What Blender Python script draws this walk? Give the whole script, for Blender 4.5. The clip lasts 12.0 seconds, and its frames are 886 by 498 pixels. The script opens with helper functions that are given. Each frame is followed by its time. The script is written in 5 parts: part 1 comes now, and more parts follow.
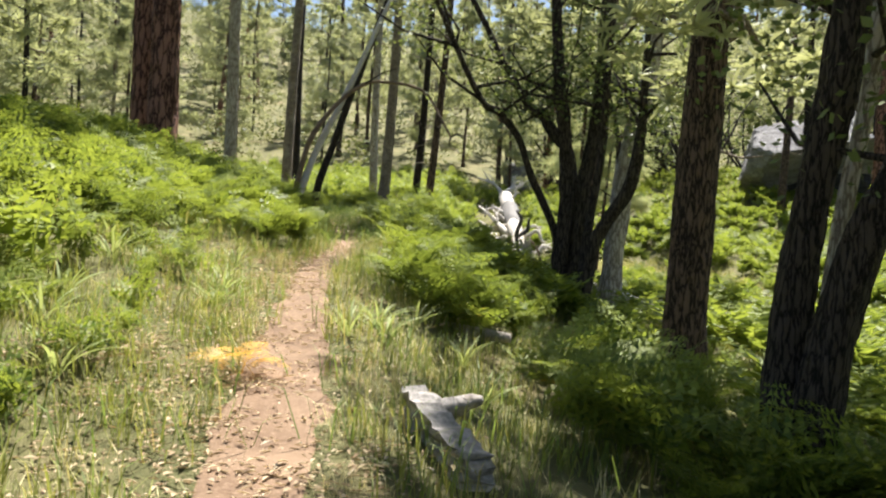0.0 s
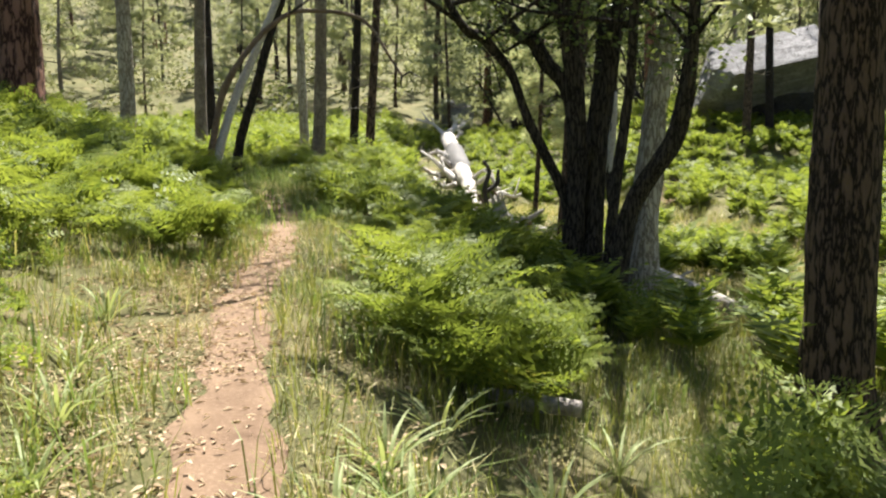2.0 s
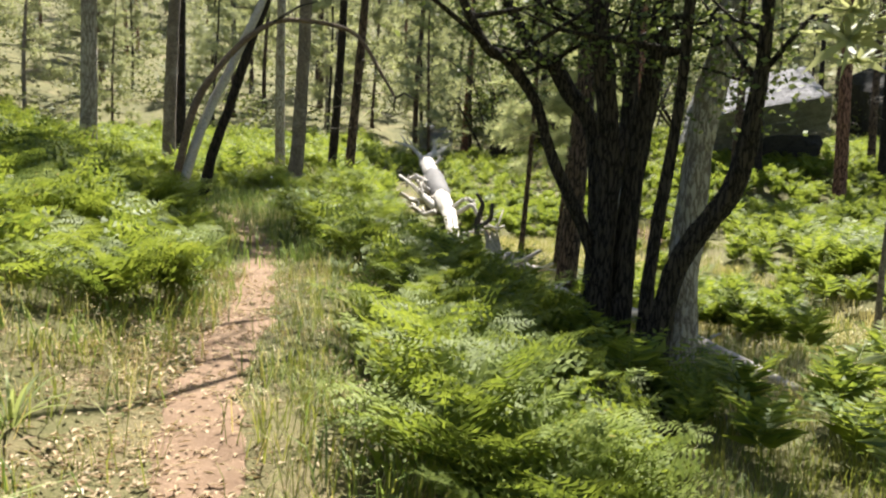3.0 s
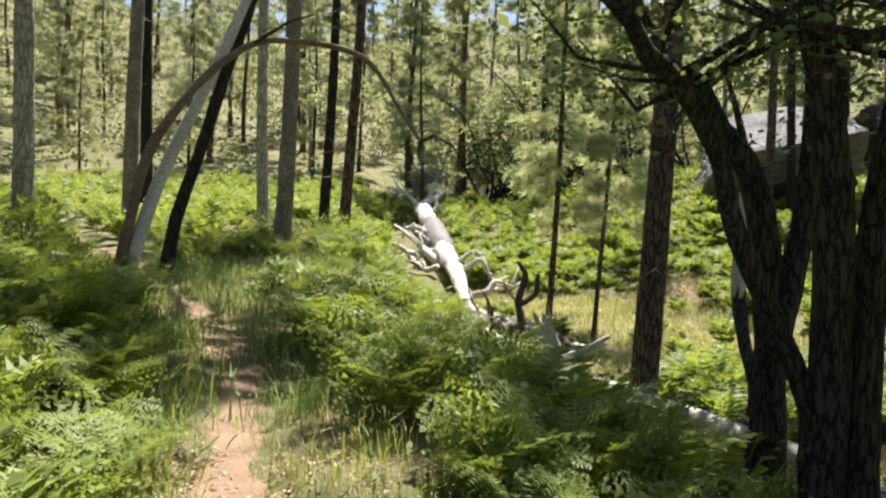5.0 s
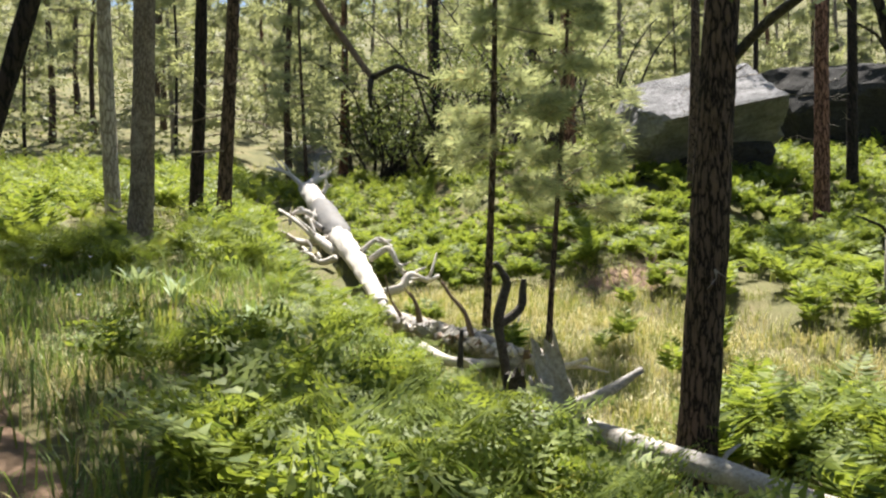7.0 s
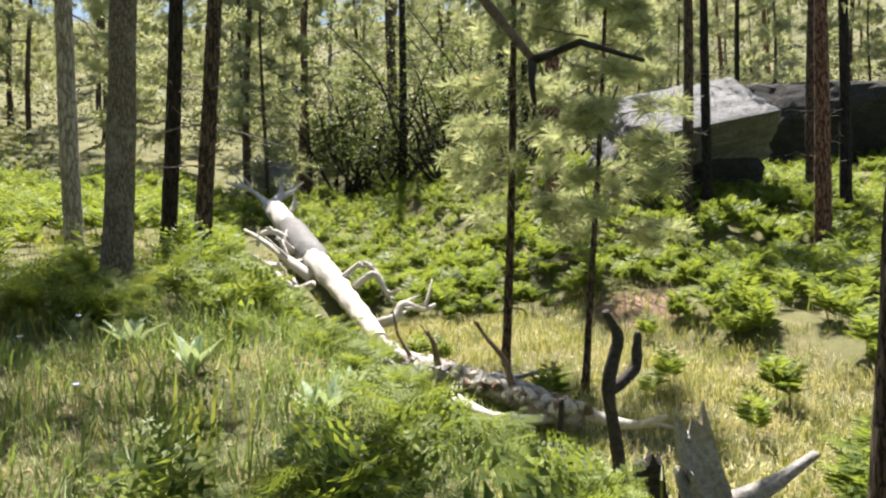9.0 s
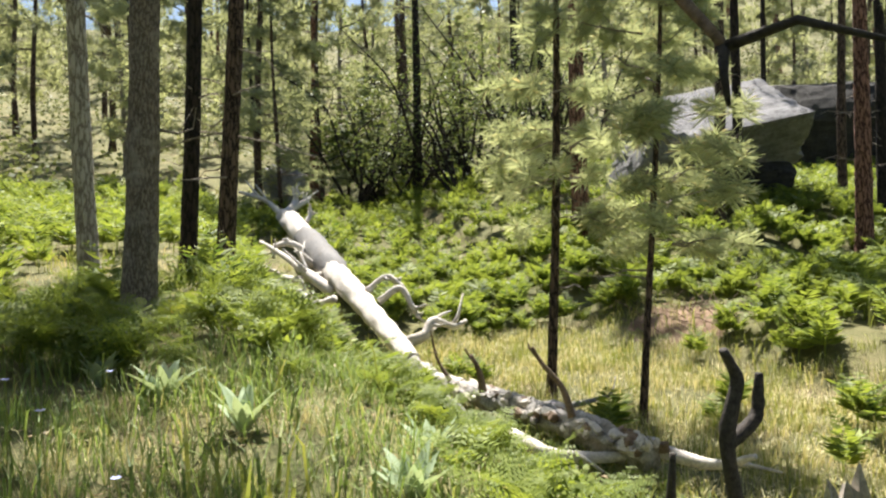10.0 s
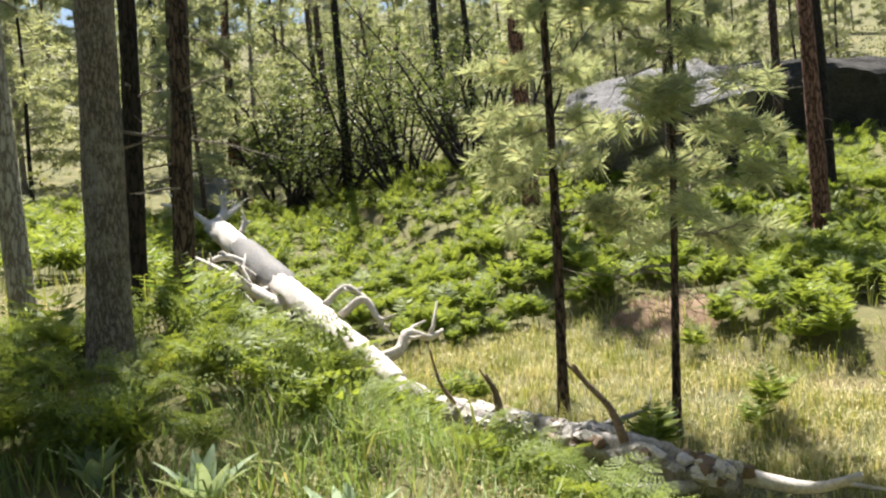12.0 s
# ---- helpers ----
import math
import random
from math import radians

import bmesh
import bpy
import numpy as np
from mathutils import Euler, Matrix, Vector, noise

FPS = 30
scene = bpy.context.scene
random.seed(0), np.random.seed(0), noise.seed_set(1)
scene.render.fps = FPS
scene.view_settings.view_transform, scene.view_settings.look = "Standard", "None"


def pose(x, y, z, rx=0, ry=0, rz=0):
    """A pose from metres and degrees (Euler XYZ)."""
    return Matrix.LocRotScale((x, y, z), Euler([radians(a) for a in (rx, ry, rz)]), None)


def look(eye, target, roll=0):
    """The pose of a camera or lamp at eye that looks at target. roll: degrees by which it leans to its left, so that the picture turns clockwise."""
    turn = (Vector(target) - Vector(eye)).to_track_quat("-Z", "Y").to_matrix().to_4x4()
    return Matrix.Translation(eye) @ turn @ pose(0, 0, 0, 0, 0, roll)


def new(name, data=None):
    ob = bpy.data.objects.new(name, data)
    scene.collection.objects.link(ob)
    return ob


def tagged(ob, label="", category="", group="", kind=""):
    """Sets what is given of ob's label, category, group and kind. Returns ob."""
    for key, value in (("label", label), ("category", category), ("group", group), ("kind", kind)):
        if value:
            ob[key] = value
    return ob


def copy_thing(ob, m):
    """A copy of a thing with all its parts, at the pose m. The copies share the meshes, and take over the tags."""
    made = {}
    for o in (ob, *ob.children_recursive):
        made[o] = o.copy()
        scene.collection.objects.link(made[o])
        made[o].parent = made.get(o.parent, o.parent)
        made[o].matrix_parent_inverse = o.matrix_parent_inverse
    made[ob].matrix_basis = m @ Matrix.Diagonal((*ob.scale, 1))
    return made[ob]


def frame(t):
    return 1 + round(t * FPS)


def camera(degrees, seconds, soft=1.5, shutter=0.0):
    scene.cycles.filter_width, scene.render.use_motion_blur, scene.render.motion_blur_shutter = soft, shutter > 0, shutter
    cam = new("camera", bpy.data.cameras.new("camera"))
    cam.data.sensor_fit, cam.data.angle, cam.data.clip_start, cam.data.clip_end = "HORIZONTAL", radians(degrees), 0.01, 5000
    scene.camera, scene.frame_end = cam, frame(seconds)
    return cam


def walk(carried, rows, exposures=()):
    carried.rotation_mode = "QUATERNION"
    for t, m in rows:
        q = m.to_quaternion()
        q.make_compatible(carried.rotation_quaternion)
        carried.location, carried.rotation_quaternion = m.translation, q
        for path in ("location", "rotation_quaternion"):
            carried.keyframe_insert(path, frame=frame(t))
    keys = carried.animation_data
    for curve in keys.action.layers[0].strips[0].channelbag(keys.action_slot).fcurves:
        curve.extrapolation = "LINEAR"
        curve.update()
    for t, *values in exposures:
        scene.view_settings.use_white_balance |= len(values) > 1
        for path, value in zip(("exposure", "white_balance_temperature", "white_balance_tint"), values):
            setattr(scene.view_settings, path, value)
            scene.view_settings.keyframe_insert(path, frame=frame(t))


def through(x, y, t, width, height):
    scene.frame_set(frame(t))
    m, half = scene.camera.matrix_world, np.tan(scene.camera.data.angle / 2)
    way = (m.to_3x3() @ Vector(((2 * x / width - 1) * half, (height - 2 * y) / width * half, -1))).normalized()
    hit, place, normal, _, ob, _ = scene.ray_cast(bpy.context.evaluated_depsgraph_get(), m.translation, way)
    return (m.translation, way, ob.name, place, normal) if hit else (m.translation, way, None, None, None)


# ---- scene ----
cam = camera(57.6, 12.0, soft=2.3)
PATH = [
    (0, (0.748, 0.811, 0.9), (0.682, 2.81, 0.879), 3.1),
    (0.5, (0.607, 1.747, 1.02), (0.5, 3.739, 0.882), 2.6),
    (1, (0.456, 2.544, 1.105), (0.365, 4.535, 0.94), 0.3),
    (1.5, (0.286, 3.414, 1.207), (0.299, 5.41, 1.08), -0.7),
    (2, (0.127, 4.155, 1.343), (0.231, 6.145, 1.174), -0.6),
    (2.5, (-0.017, 4.833, 1.45), (0.142, 6.822, 1.306), 0.6),
    (3, (-0.189, 5.61, 1.533), (-0.002, 7.598, 1.42), 2.1),
    (3.5, (-0.296, 6.395, 1.625), (-0.115, 8.387, 1.631), 1.3),
    (3.7, (-0.335, 6.633, 1.645), (-0.153, 8.625, 1.664), 0.9),
    (5.3, (-0.691, 9.82, 2.026), (-0.442, 11.804, 2.008), 0.7),
    (5.5, (-0.718, 10.264, 2.013), (-0.448, 12.246, 1.998), 0.1),
    (6, (-0.744, 11.471, 2.085), (-0.408, 13.443, 2.069), -0.2),
    (6.5, (-0.803, 12.448, 2.138), (-0.363, 14.399, 2.11), -0.8),
    (7, (-0.9, 13.11, 2.169), (-0.363, 15.036, 2.104), -0.8),
    (7.2, (-0.912, 13.348, 2.141), (-0.35, 15.266, 2.073), -0.8),
    (8.8, (-1.507, 15.083, 2.338), (-0.828, 16.964, 2.301), -0.8),
    (9, (-1.554, 15.341, 2.374), (-0.879, 17.223, 2.344), -0.9),
    (9.5, (-1.648, 15.961, 2.471), (-0.981, 17.847, 2.446), -1.1),
    (10, (-1.763, 16.456, 2.536), (-1.097, 18.341, 2.519), -1.4),
    (10.5, (-1.866, 16.944, 2.562), (-1.199, 18.83, 2.557), -1.8),
    (11, (-2.047, 17.417, 2.608), (-1.344, 19.289, 2.604), -2.5),
    (11.5, (-2.199, 17.891, 2.654), (-1.427, 19.736, 2.639), -3.7),
    (12, (-2.3, 18.293, 2.711), (-1.431, 20.094, 2.675), -5.0),
]
walk(cam, [(t, look(eye, target, roll)) for t, eye, target, roll in PATH])

# ---- world, sun ----
SUN_ELEV, SUN_AZ = radians(64), radians(19)      # azimuth clockwise from ahead (+y) towards +x
world = bpy.data.worlds.new("sky")
scene.world = world
world.use_nodes = True
wn = world.node_tree
sky = wn.nodes.new("ShaderNodeTexSky")
sky.sky_type = "NISHITA"
sky.sun_disc = False
sky.sun_elevation, sky.sun_rotation = SUN_ELEV, SUN_AZ
wn.nodes["Background"].inputs["Strength"].default_value = 0.05
wn.links.new(sky.outputs[0], wn.nodes["Background"].inputs["Color"])
sun_data = bpy.data.lights.new("sun", "SUN")
sun_data.energy, sun_data.angle, sun_data.color = 5.0, radians(0.6), (1.0, 0.94, 0.86)
sun_dir = Vector((math.sin(SUN_AZ) * math.cos(SUN_ELEV), math.cos(SUN_AZ) * math.cos(SUN_ELEV), math.sin(SUN_ELEV)))
sun = new("sun", sun_data)
sun.matrix_world = look(sun_dir * 60, (0, 0, 0))
scene.view_settings.exposure = 1.74

RNG = np.random.default_rng(7)


# ---- ground shape ----
def knots(text):
    rows = [tuple(float(v) for v in pair.split(":")) for pair in text.split()]
    a = np.array(rows)
    return lambda q: np.interp(q, a[:, 0], a[:, 1])


path_x = knots("-40:4 -5:1.0 0:0.5 3:0.1 7.3:-0.6 10:-1.05 12:-1.1 16:-1.5 19:-2.5 23:-4.3 30:-7.5 60:-22")
path_z = knots("-60:-3 -5:-0.95 0.8:-0.45 7.3:0.27 11.6:0.62 16:0.92 18:1.12 26:1.8 40:2.9 50:4.2 60:6 100:17 170:42 330:75")
gully_z = knots("-60:-3 0:-1.1 5:-0.7 12:-0.4 20:-0.4 26:-0.15 30:0.1 33.5:0.3 36:0.8 40:1.6 46:3.0 52:4.0 60:5.2 100:17 170:42 330:75")
walked_x = knots("0:0.75 5:0 9.8:-0.7 13:-0.9 16:-1.65 18.5:-2.35 20:-2.6")
drop_x = knots("-10:1.4 0:0.8 8:-0.25 14:-0.75 20:-1.1 30:-1.4 45:-1")
drop_end = knots("0:3.5 18:3.4 23:2.6 27:1.7 30:1.3 45:1.5")


def step(q, a, b):
    q = np.clip((q - a) / (b - a), 0, 1)
    return q * q * (3 - 2 * q)


def wob(x, y, s, seed):
    """Smooth uneven noise of wavelength about s."""
    r = np.random.default_rng(seed)
    out = 0
    for k in range(5):
        a, p, f = r.uniform(0, 6.28), r.uniform(0, 6.28), r.uniform(0.6, 1.7)
        out = out + np.sin((x * math.cos(a) + y * math.sin(a)) * 6.28 * f / s + p)
    return out / 3.2


def height(x, y):
    x, y = np.asarray(x, float), np.asarray(y, float)
    p, g, xs = path_z(y), gully_z(y), drop_x(y)
    left = np.maximum(path_x(y) - 0.5 - x, 0)
    up = 0.3 * np.minimum(left, 4) + 0.12 * np.clip(left - 4, 0, 40)
    q = np.clip((x - xs) / (drop_end(y) - xs), 0, 1)
    soft = step(y, 10, 15)
    k = soft * q * q * (3 - 2 * q) + (1 - soft) * q * (2 - q)
    right = 0.75 * step(x, 7.6, 9.6) * step(y, 12, 22) + 0.055 * np.maximum(x - 9.5, 0) + 0.1 * np.maximum(x - 30, 0)
    right = right + 0.95 * step(y, 32, 38) * step(x, 9.5, 14) * (1 - step(x, 20, 27)) * (1 - step(y, 44, 56))
    z = p * (1 - k) + g * k + up + right
    d = np.abs(x - path_x(y))
    rough = np.clip((d - 0.3) / 0.8, 0, 1)
    z = z + rough * (0.05 * wob(x, y, 1.3, 3) + 0.07 * wob(x, y, 4.1, 4)) + 0.012 * wob(x, y, 0.45, 5)
    return z - 0.05 * np.exp(-(d / 0.35) ** 2) + np.clip((np.hypot(x, y) - 40) / 60, 0, 1) * 0.8 * wob(x, y, 23, 6)


def hz(x, y):
    return float(height(x, y))


# ---- materials ----
def material(name, rough=0.85):
    m = bpy.data.materials.new(name)
    m.use_nodes = True
    nt = m.node_tree
    b = nt.nodes["Principled BSDF"]
    b.inputs["Roughness"].default_value = rough
    b.inputs["Specular IOR Level"].default_value = 0.25
    return m, nt, b


def node(nt, kind, **values):
    n = nt.nodes.new(kind)
    for key, v in values.items():
        n.inputs[key.replace("_", " ")].default_value = v
    return n


def ramp(nt, src, *stops):
    r = nt.nodes.new("ShaderNodeValToRGB")
    e = r.color_ramp.elements
    while len(e) < len(stops):
        e.new(0.5)
    for i, (pos, c) in enumerate(stops):
        e[i].position, e[i].color = pos, (*c, 1)
    nt.links.new(src, r.inputs[0])
    return r.outputs[0]


def coords(nt, scale=(1, 1, 1), kind="Object"):
    tc = nt.nodes.new("ShaderNodeTexCoord")
    mp = nt.nodes.new("ShaderNodeMapping")
    mp.inputs["Scale"].default_value = scale
    nt.links.new(tc.outputs[kind], mp.inputs[0])
    return mp.outputs[0]


def noise_tex(nt, vec, scale, detail=5, rough=0.6):
    n = node(nt, "ShaderNodeTexNoise", Scale=scale, Detail=detail, Roughness=rough)
    nt.links.new(vec, n.inputs["Vector"])
    return n.outputs["Fac"]


def mix(nt, fac, a, b, mode="MIX"):
    m = nt.nodes.new("ShaderNodeMix")
    m.data_type, m.blend_type = "RGBA", mode
    for sock, v in ((m.inputs[0], fac), (m.inputs[6], a), (m.inputs[7], b)):
        if isinstance(v, bpy.types.NodeSocket):
            nt.links.new(v, sock)
        else:
            sock.default_value = v if isinstance(v, float) else (*v, 1)
    return m.outputs[2]


def bump(nt, b, src, strength, dist=0.02):
    n = node(nt, "ShaderNodeBump", Strength=strength, Distance=dist)
    nt.links.new(src, n.inputs["Height"])
    nt.links.new(n.outputs[0], b.inputs["Normal"])


def bark(name, furrow, plate, tip, lichen, scale=(9, 9, 2.2), lichen_amount=0.45):
    """Furrowed bark: dark joints between scaly plates, with pale worn patches."""
    m, nt, b = material(name, 0.92)
    v = coords(nt, scale)
    n0 = noise_tex(nt, v, 1.6, 3)
    warp = nt.nodes.new("ShaderNodeVectorMath")
    warp.operation = "ADD"
    nt.links.new(v, warp.inputs[0])
    sc = nt.nodes.new("ShaderNodeVectorMath")
    sc.operation = "SCALE"
    sc.inputs[3].default_value = 1.25
    col = node(nt, "ShaderNodeTexNoise", Scale=2.2, Detail=3.0)
    nt.links.new(v, col.inputs["Vector"])
    nt.links.new(col.outputs["Color"], sc.inputs[0])
    nt.links.new(sc.outputs[0], warp.inputs[1])
    vo = node(nt, "ShaderNodeTexVoronoi", Scale=1.0)
    vo.feature = "DISTANCE_TO_EDGE"
    nt.links.new(warp.outputs[0], vo.inputs["Vector"])
    fine = noise_tex(nt, coords(nt, (30, 30, 9)), 2.0, 6, 0.7)
    base = mix(nt, fine, plate, tip)
    jag = nt.nodes.new("ShaderNodeMath")
    jag.operation = "MULTIPLY_ADD"
    nt.links.new(noise_tex(nt, v, 3.5, 5, 0.75), jag.inputs[0])
    jag.inputs[1].default_value = -0.075
    nt.links.new(vo.outputs["Distance"], jag.inputs[2])
    edge = ramp(nt, jag.outputs[0], (0.0, (0, 0, 0)), (0.12, (0.85, 0.85, 0.85)), (0.35, (1, 1, 1)))

    c = mix(nt, edge, furrow, base)
    li = ramp(nt, noise_tex(nt, coords(nt), 3.1, 7, 0.72), (1 - lichen_amount, (0, 0, 0)), (1.12 - lichen_amount, (1, 1, 1)))
    lm = mix(nt, 0.5, (0, 0, 0), li, "MIX")
    c = mix(nt, lm, c, lichen)
    nt.links.new(c, b.inputs["Base Color"])
    h = nt.nodes.new("ShaderNodeMath")
    h.operation = "MULTIPLY_ADD"
    nt.links.new(edge, h.inputs[0])
    h.inputs[1].default_value = 0.8
    nt.links.new(fine, h.inputs[2])
    bump(nt, b, h.outputs[0], 0.9, 0.03)
    return m


BARK_PINE = bark("pine_bark", (0.02, 0.014, 0.011), (0.10, 0.066, 0.05), (0.21, 0.145, 0.11), (0.38, 0.33, 0.28), (17, 17, 3.6), 0.3)
BARK_RED = bark("red_bark", (0.05, 0.022, 0.016), (0.23, 0.105, 0.07), (0.34, 0.19, 0.14), (0.40, 0.30, 0.25), (9, 9, 2.2), 0.3)
BARK_GREY = bark("grey_bark", (0.13, 0.105, 0.087), (0.25, 0.205, 0.17), (0.40, 0.34, 0.285), (0.50, 0.46, 0.40), (30, 30, 9), 0.5)
BARK_DARK = bark("dark_bark", (0.010, 0.009, 0.008), (0.028, 0.022, 0.019), (0.06, 0.045, 0.038), (0.12, 0.09, 0.075), (13, 13, 3), 0.25)
BARK_OAK = bark("oak_bark", (0.012, 0.010, 0.008), (0.052, 0.041, 0.033), (0.11, 0.088, 0.07), (0.26, 0.22, 0.18), (24, 24, 4), 0.3)
BARK_PALE = bark("pale_bark", (0.22, 0.185, 0.15), (0.50, 0.455, 0.39), (0.60, 0.56, 0.49), (0.58, 0.55, 0.50), (17, 17, 4.0), 0.4)


def dead_wood(name, dark, light, stain=(0.2, 0.15, 0.1)):
    """Weathered wood with long grain and cracks."""
    m, nt, b = material(name, 0.8)
    g = noise_tex(nt, coords(nt, (26, 26, 26)), 1.0, 6, 0.7)
    g2 = noise_tex(nt, coords(nt, (3, 3, 3)), 1.0, 4)
    c = ramp(nt, g, (0.3, dark), (0.62, light))
    s = ramp(nt, g2, (0.5, (0, 0, 0)), (0.75, (0.7, 0.7, 0.7)))
    c = mix(nt, s, c, stain)
    nt.links.new(c, b.inputs["Base Color"])
    bump(nt, b, g, 0.6, 0.02)
    return m


WOOD_WHITE = dead_wood("bleached_wood", (0.30, 0.275, 0.245), (0.60, 0.56, 0.51), (0.42, 0.35, 0.27))
WOOD_PALE = dead_wood("pale_wood", (0.20, 0.185, 0.165), (0.46, 0.43, 0.39), (0.33, 0.27, 0.21))
WOOD_GREY = dead_wood("grey_wood", (0.11, 0.105, 0.10), (0.40, 0.375, 0.355), (0.25, 0.2, 0.16))
OLD_BARK = dead_wood("old_bark", (0.07, 0.07, 0.07), (0.21, 0.205, 0.20), (0.14, 0.12, 0.1))
WOOD_BROWN = dead_wood("brown_wood", (0.07, 0.05, 0.035), (0.24, 0.17, 0.12), (0.12, 0.08, 0.05))
WOOD_DARK = dead_wood("dark_wood", (0.012, 0.011, 0.010), (0.07, 0.06, 0.052), (0.03, 0.025, 0.02))


def leaf(name, dark, light, extra=None, through=0.4, by_object=False, rough=0.55):
    """Thin leaf: colour differs leaf by leaf; light comes through."""
    m, nt, b = material(name, rough)
    if by_object:
        r = nt.nodes.new("ShaderNodeObjectInfo").outputs["Random"]
        r2 = nt.nodes.new("ShaderNodeNewGeometry").outputs["Random Per Island"]
        mm = nt.nodes.new("ShaderNodeMath")
        mm.operation = "MULTIPLY_ADD"
        nt.links.new(r2, mm.inputs[0])
        mm.inputs[1].default_value = 0.5
        half = nt.nodes.new("ShaderNodeMath")
        half.operation = "MULTIPLY"
        half.inputs[1].default_value = 0.5
        nt.links.new(r, half.inputs[0])
        nt.links.new(half.outputs[0], mm.inputs[2])
        r = mm.outputs[0]
    else:
        r = nt.nodes.new("ShaderNodeNewGeometry").outputs["Random Per Island"]
    stops = [(0.0, dark), (0.8, light)] + ([(0.93, light), (0.97, extra)] if extra else [])
    c = ramp(nt, r, *stops)
    patch = noise_tex(nt, coords(nt, (0.5, 0.5, 0.5), "Object"), 1.0, 3)
    c2 = mix(nt, ramp(nt, patch, (0.35, (0.0, 0.0, 0.0)), (0.7, (0.55, 0.55, 0.55))), c, light)
    nt.links.new(c2, b.inputs["Base Color"])
    t = nt.nodes.new("ShaderNodeBsdfTranslucent")
    bright = mix(nt, 1.0, c2, (1.5, 1.42, 0.95), "MULTIPLY")
    nt.links.new(bright, t.inputs["Color"])
    ms = nt.nodes.new("ShaderNodeMixShader")
    ms.inputs[0].default_value = through
    nt.links.new(b.outputs[0], ms.inputs[1])
    nt.links.new(t.outputs[0], ms.inputs[2])
    nt.links.new(ms.outputs[0], nt.nodes["Material Output"].inputs["Surface"])
    return m


FERN = leaf("fern_leaf", (0.045, 0.085, 0.02), (0.215, 0.265, 0.05), (0.38, 0.27, 0.07), 0.42, True)
FERN_BED = leaf("fern_bed_leaf", (0.04, 0.08, 0.02), (0.215, 0.265, 0.05), None, 0.42)
FERN_DRY = leaf("dry_fern_leaf", (0.36, 0.20, 0.04), (0.55, 0.36, 0.08), None, 0.35)
GRASS = leaf("grass_blade", (0.11, 0.145, 0.032), (0.26, 0.28, 0.075), (0.48, 0.39, 0.19), 0.35)
GRASS_LUSH = leaf("lush_blade", (0.06, 0.11, 0.03), (0.18, 0.245, 0.07), (0.36, 0.33, 0.14), 0.4)
GRASS_DRY = leaf("straw_blade", (0.38, 0.34, 0.17), (0.56, 0.51, 0.30), None, 0.25)
NEEDLE = leaf("pine_needle", (0.12, 0.14, 0.09), (0.34, 0.37, 0.235), (0.40, 0.31, 0.18), 0.45, True)
NEEDLE_YOUNG = leaf("young_needle", (0.20, 0.235, 0.15), (0.37, 0.41, 0.28), (0.40, 0.33, 0.2), 0.5)
OAK_LEAF = leaf("oak_leaf", (0.055, 0.085, 0.03), (0.145, 0.18, 0.065), None, 0.35)
SHRUB_LEAF = leaf("shrub_leaf", (0.055, 0.075, 0.03), (0.14, 0.16, 0.07), None, 0.35)
STRAP = leaf("strap_leaf", (0.14, 0.20, 0.07), (0.30, 0.35, 0.16), None, 0.35)
ROSETTE = leaf("woolly_leaf", (0.24, 0.32, 0.20), (0.36, 0.44, 0.29), None, 0.25, False, 0.8)
LITTER = leaf("leaf_litter", (0.25, 0.175, 0.105), (0.46, 0.37, 0.25), (0.58, 0.52, 0.42), 0.1, False, 0.8)
PETAL = leaf("petal", (0.30, 0.33, 0.65), (0.42, 0.45, 0.8), None, 0.3)

SOIL, snt, sb = material("trail_soil", 0.95)
sn1 = noise_tex(snt, coords(snt, (2.2, 2.2, 2.2)), 1.0, 5)
sn2 = noise_tex(snt, coords(snt, (45, 45, 45)), 1.0, 6, 0.75)
sc1 = ramp(snt, sn1, (0.3, (0.13, 0.083, 0.053)), (0.7, (0.24, 0.165, 0.108)))
sc2 = mix(snt, ramp(snt, sn2, (0.52, (0, 0, 0)), (0.72, (0.8, 0.8, 0.8))), sc1, (0.33, 0.235, 0.165))
snt.links.new(sc2, sb.inputs["Base Color"])
bump(snt, sb, sn2, 0.6, 0.02)

EARTH, ent, eb = material("forest_floor", 0.95)
en1 = noise_tex(ent, coords(ent, (0.7, 0.7, 0.7)), 1.0, 6, 0.65)
en2 = noise_tex(ent, coords(ent, (32, 32, 32)), 1.0, 6, 0.75)
ec1 = ramp(ent, en1, (0.3, (0.06, 0.07, 0.025)), (0.55, (0.12, 0.118, 0.048)), (0.75, (0.23, 0.175, 0.10)))
ec2 = mix(ent, ramp(ent, en2, (0.45, (0, 0, 0)), (0.7, (0.6, 0.6, 0.6))), ec1, (0.22, 0.19, 0.10))
ent.links.new(ec2, eb.inputs["Base Color"])
bump(ent, eb, en2, 0.8, 0.04)

def granite(name, low, high, stain, amount):
    """Weathered rock: broad tone, grain, streaks and dark lichen."""
    m, nt, b = material(name, 0.9)
    n1 = noise_tex(nt, coords(nt, (0.6, 0.6, 0.6)), 1.0, 8, 0.65)
    n2 = noise_tex(nt, coords(nt, (7, 7, 7)), 1.0, 8, 0.7)
    streak = noise_tex(nt, coords(nt, (0.8, 3.5, 5.0)), 1.0, 6, 0.7)
    c = ramp(nt, n1, (0.35, low), (0.65, high))
    c = mix(nt, ramp(nt, streak, (0.5, (0, 0, 0)), (0.72, (0.6, 0.6, 0.6))), c, tuple(1.5 * q for q in high))
    c = mix(nt, ramp(nt, n2, (0.5, (0, 0, 0)), (0.68, (amount, amount, amount))), c, stain)
    nt.links.new(c, b.inputs["Base Color"])
    bump(nt, b, n2, 0.9, 0.15)
    return m


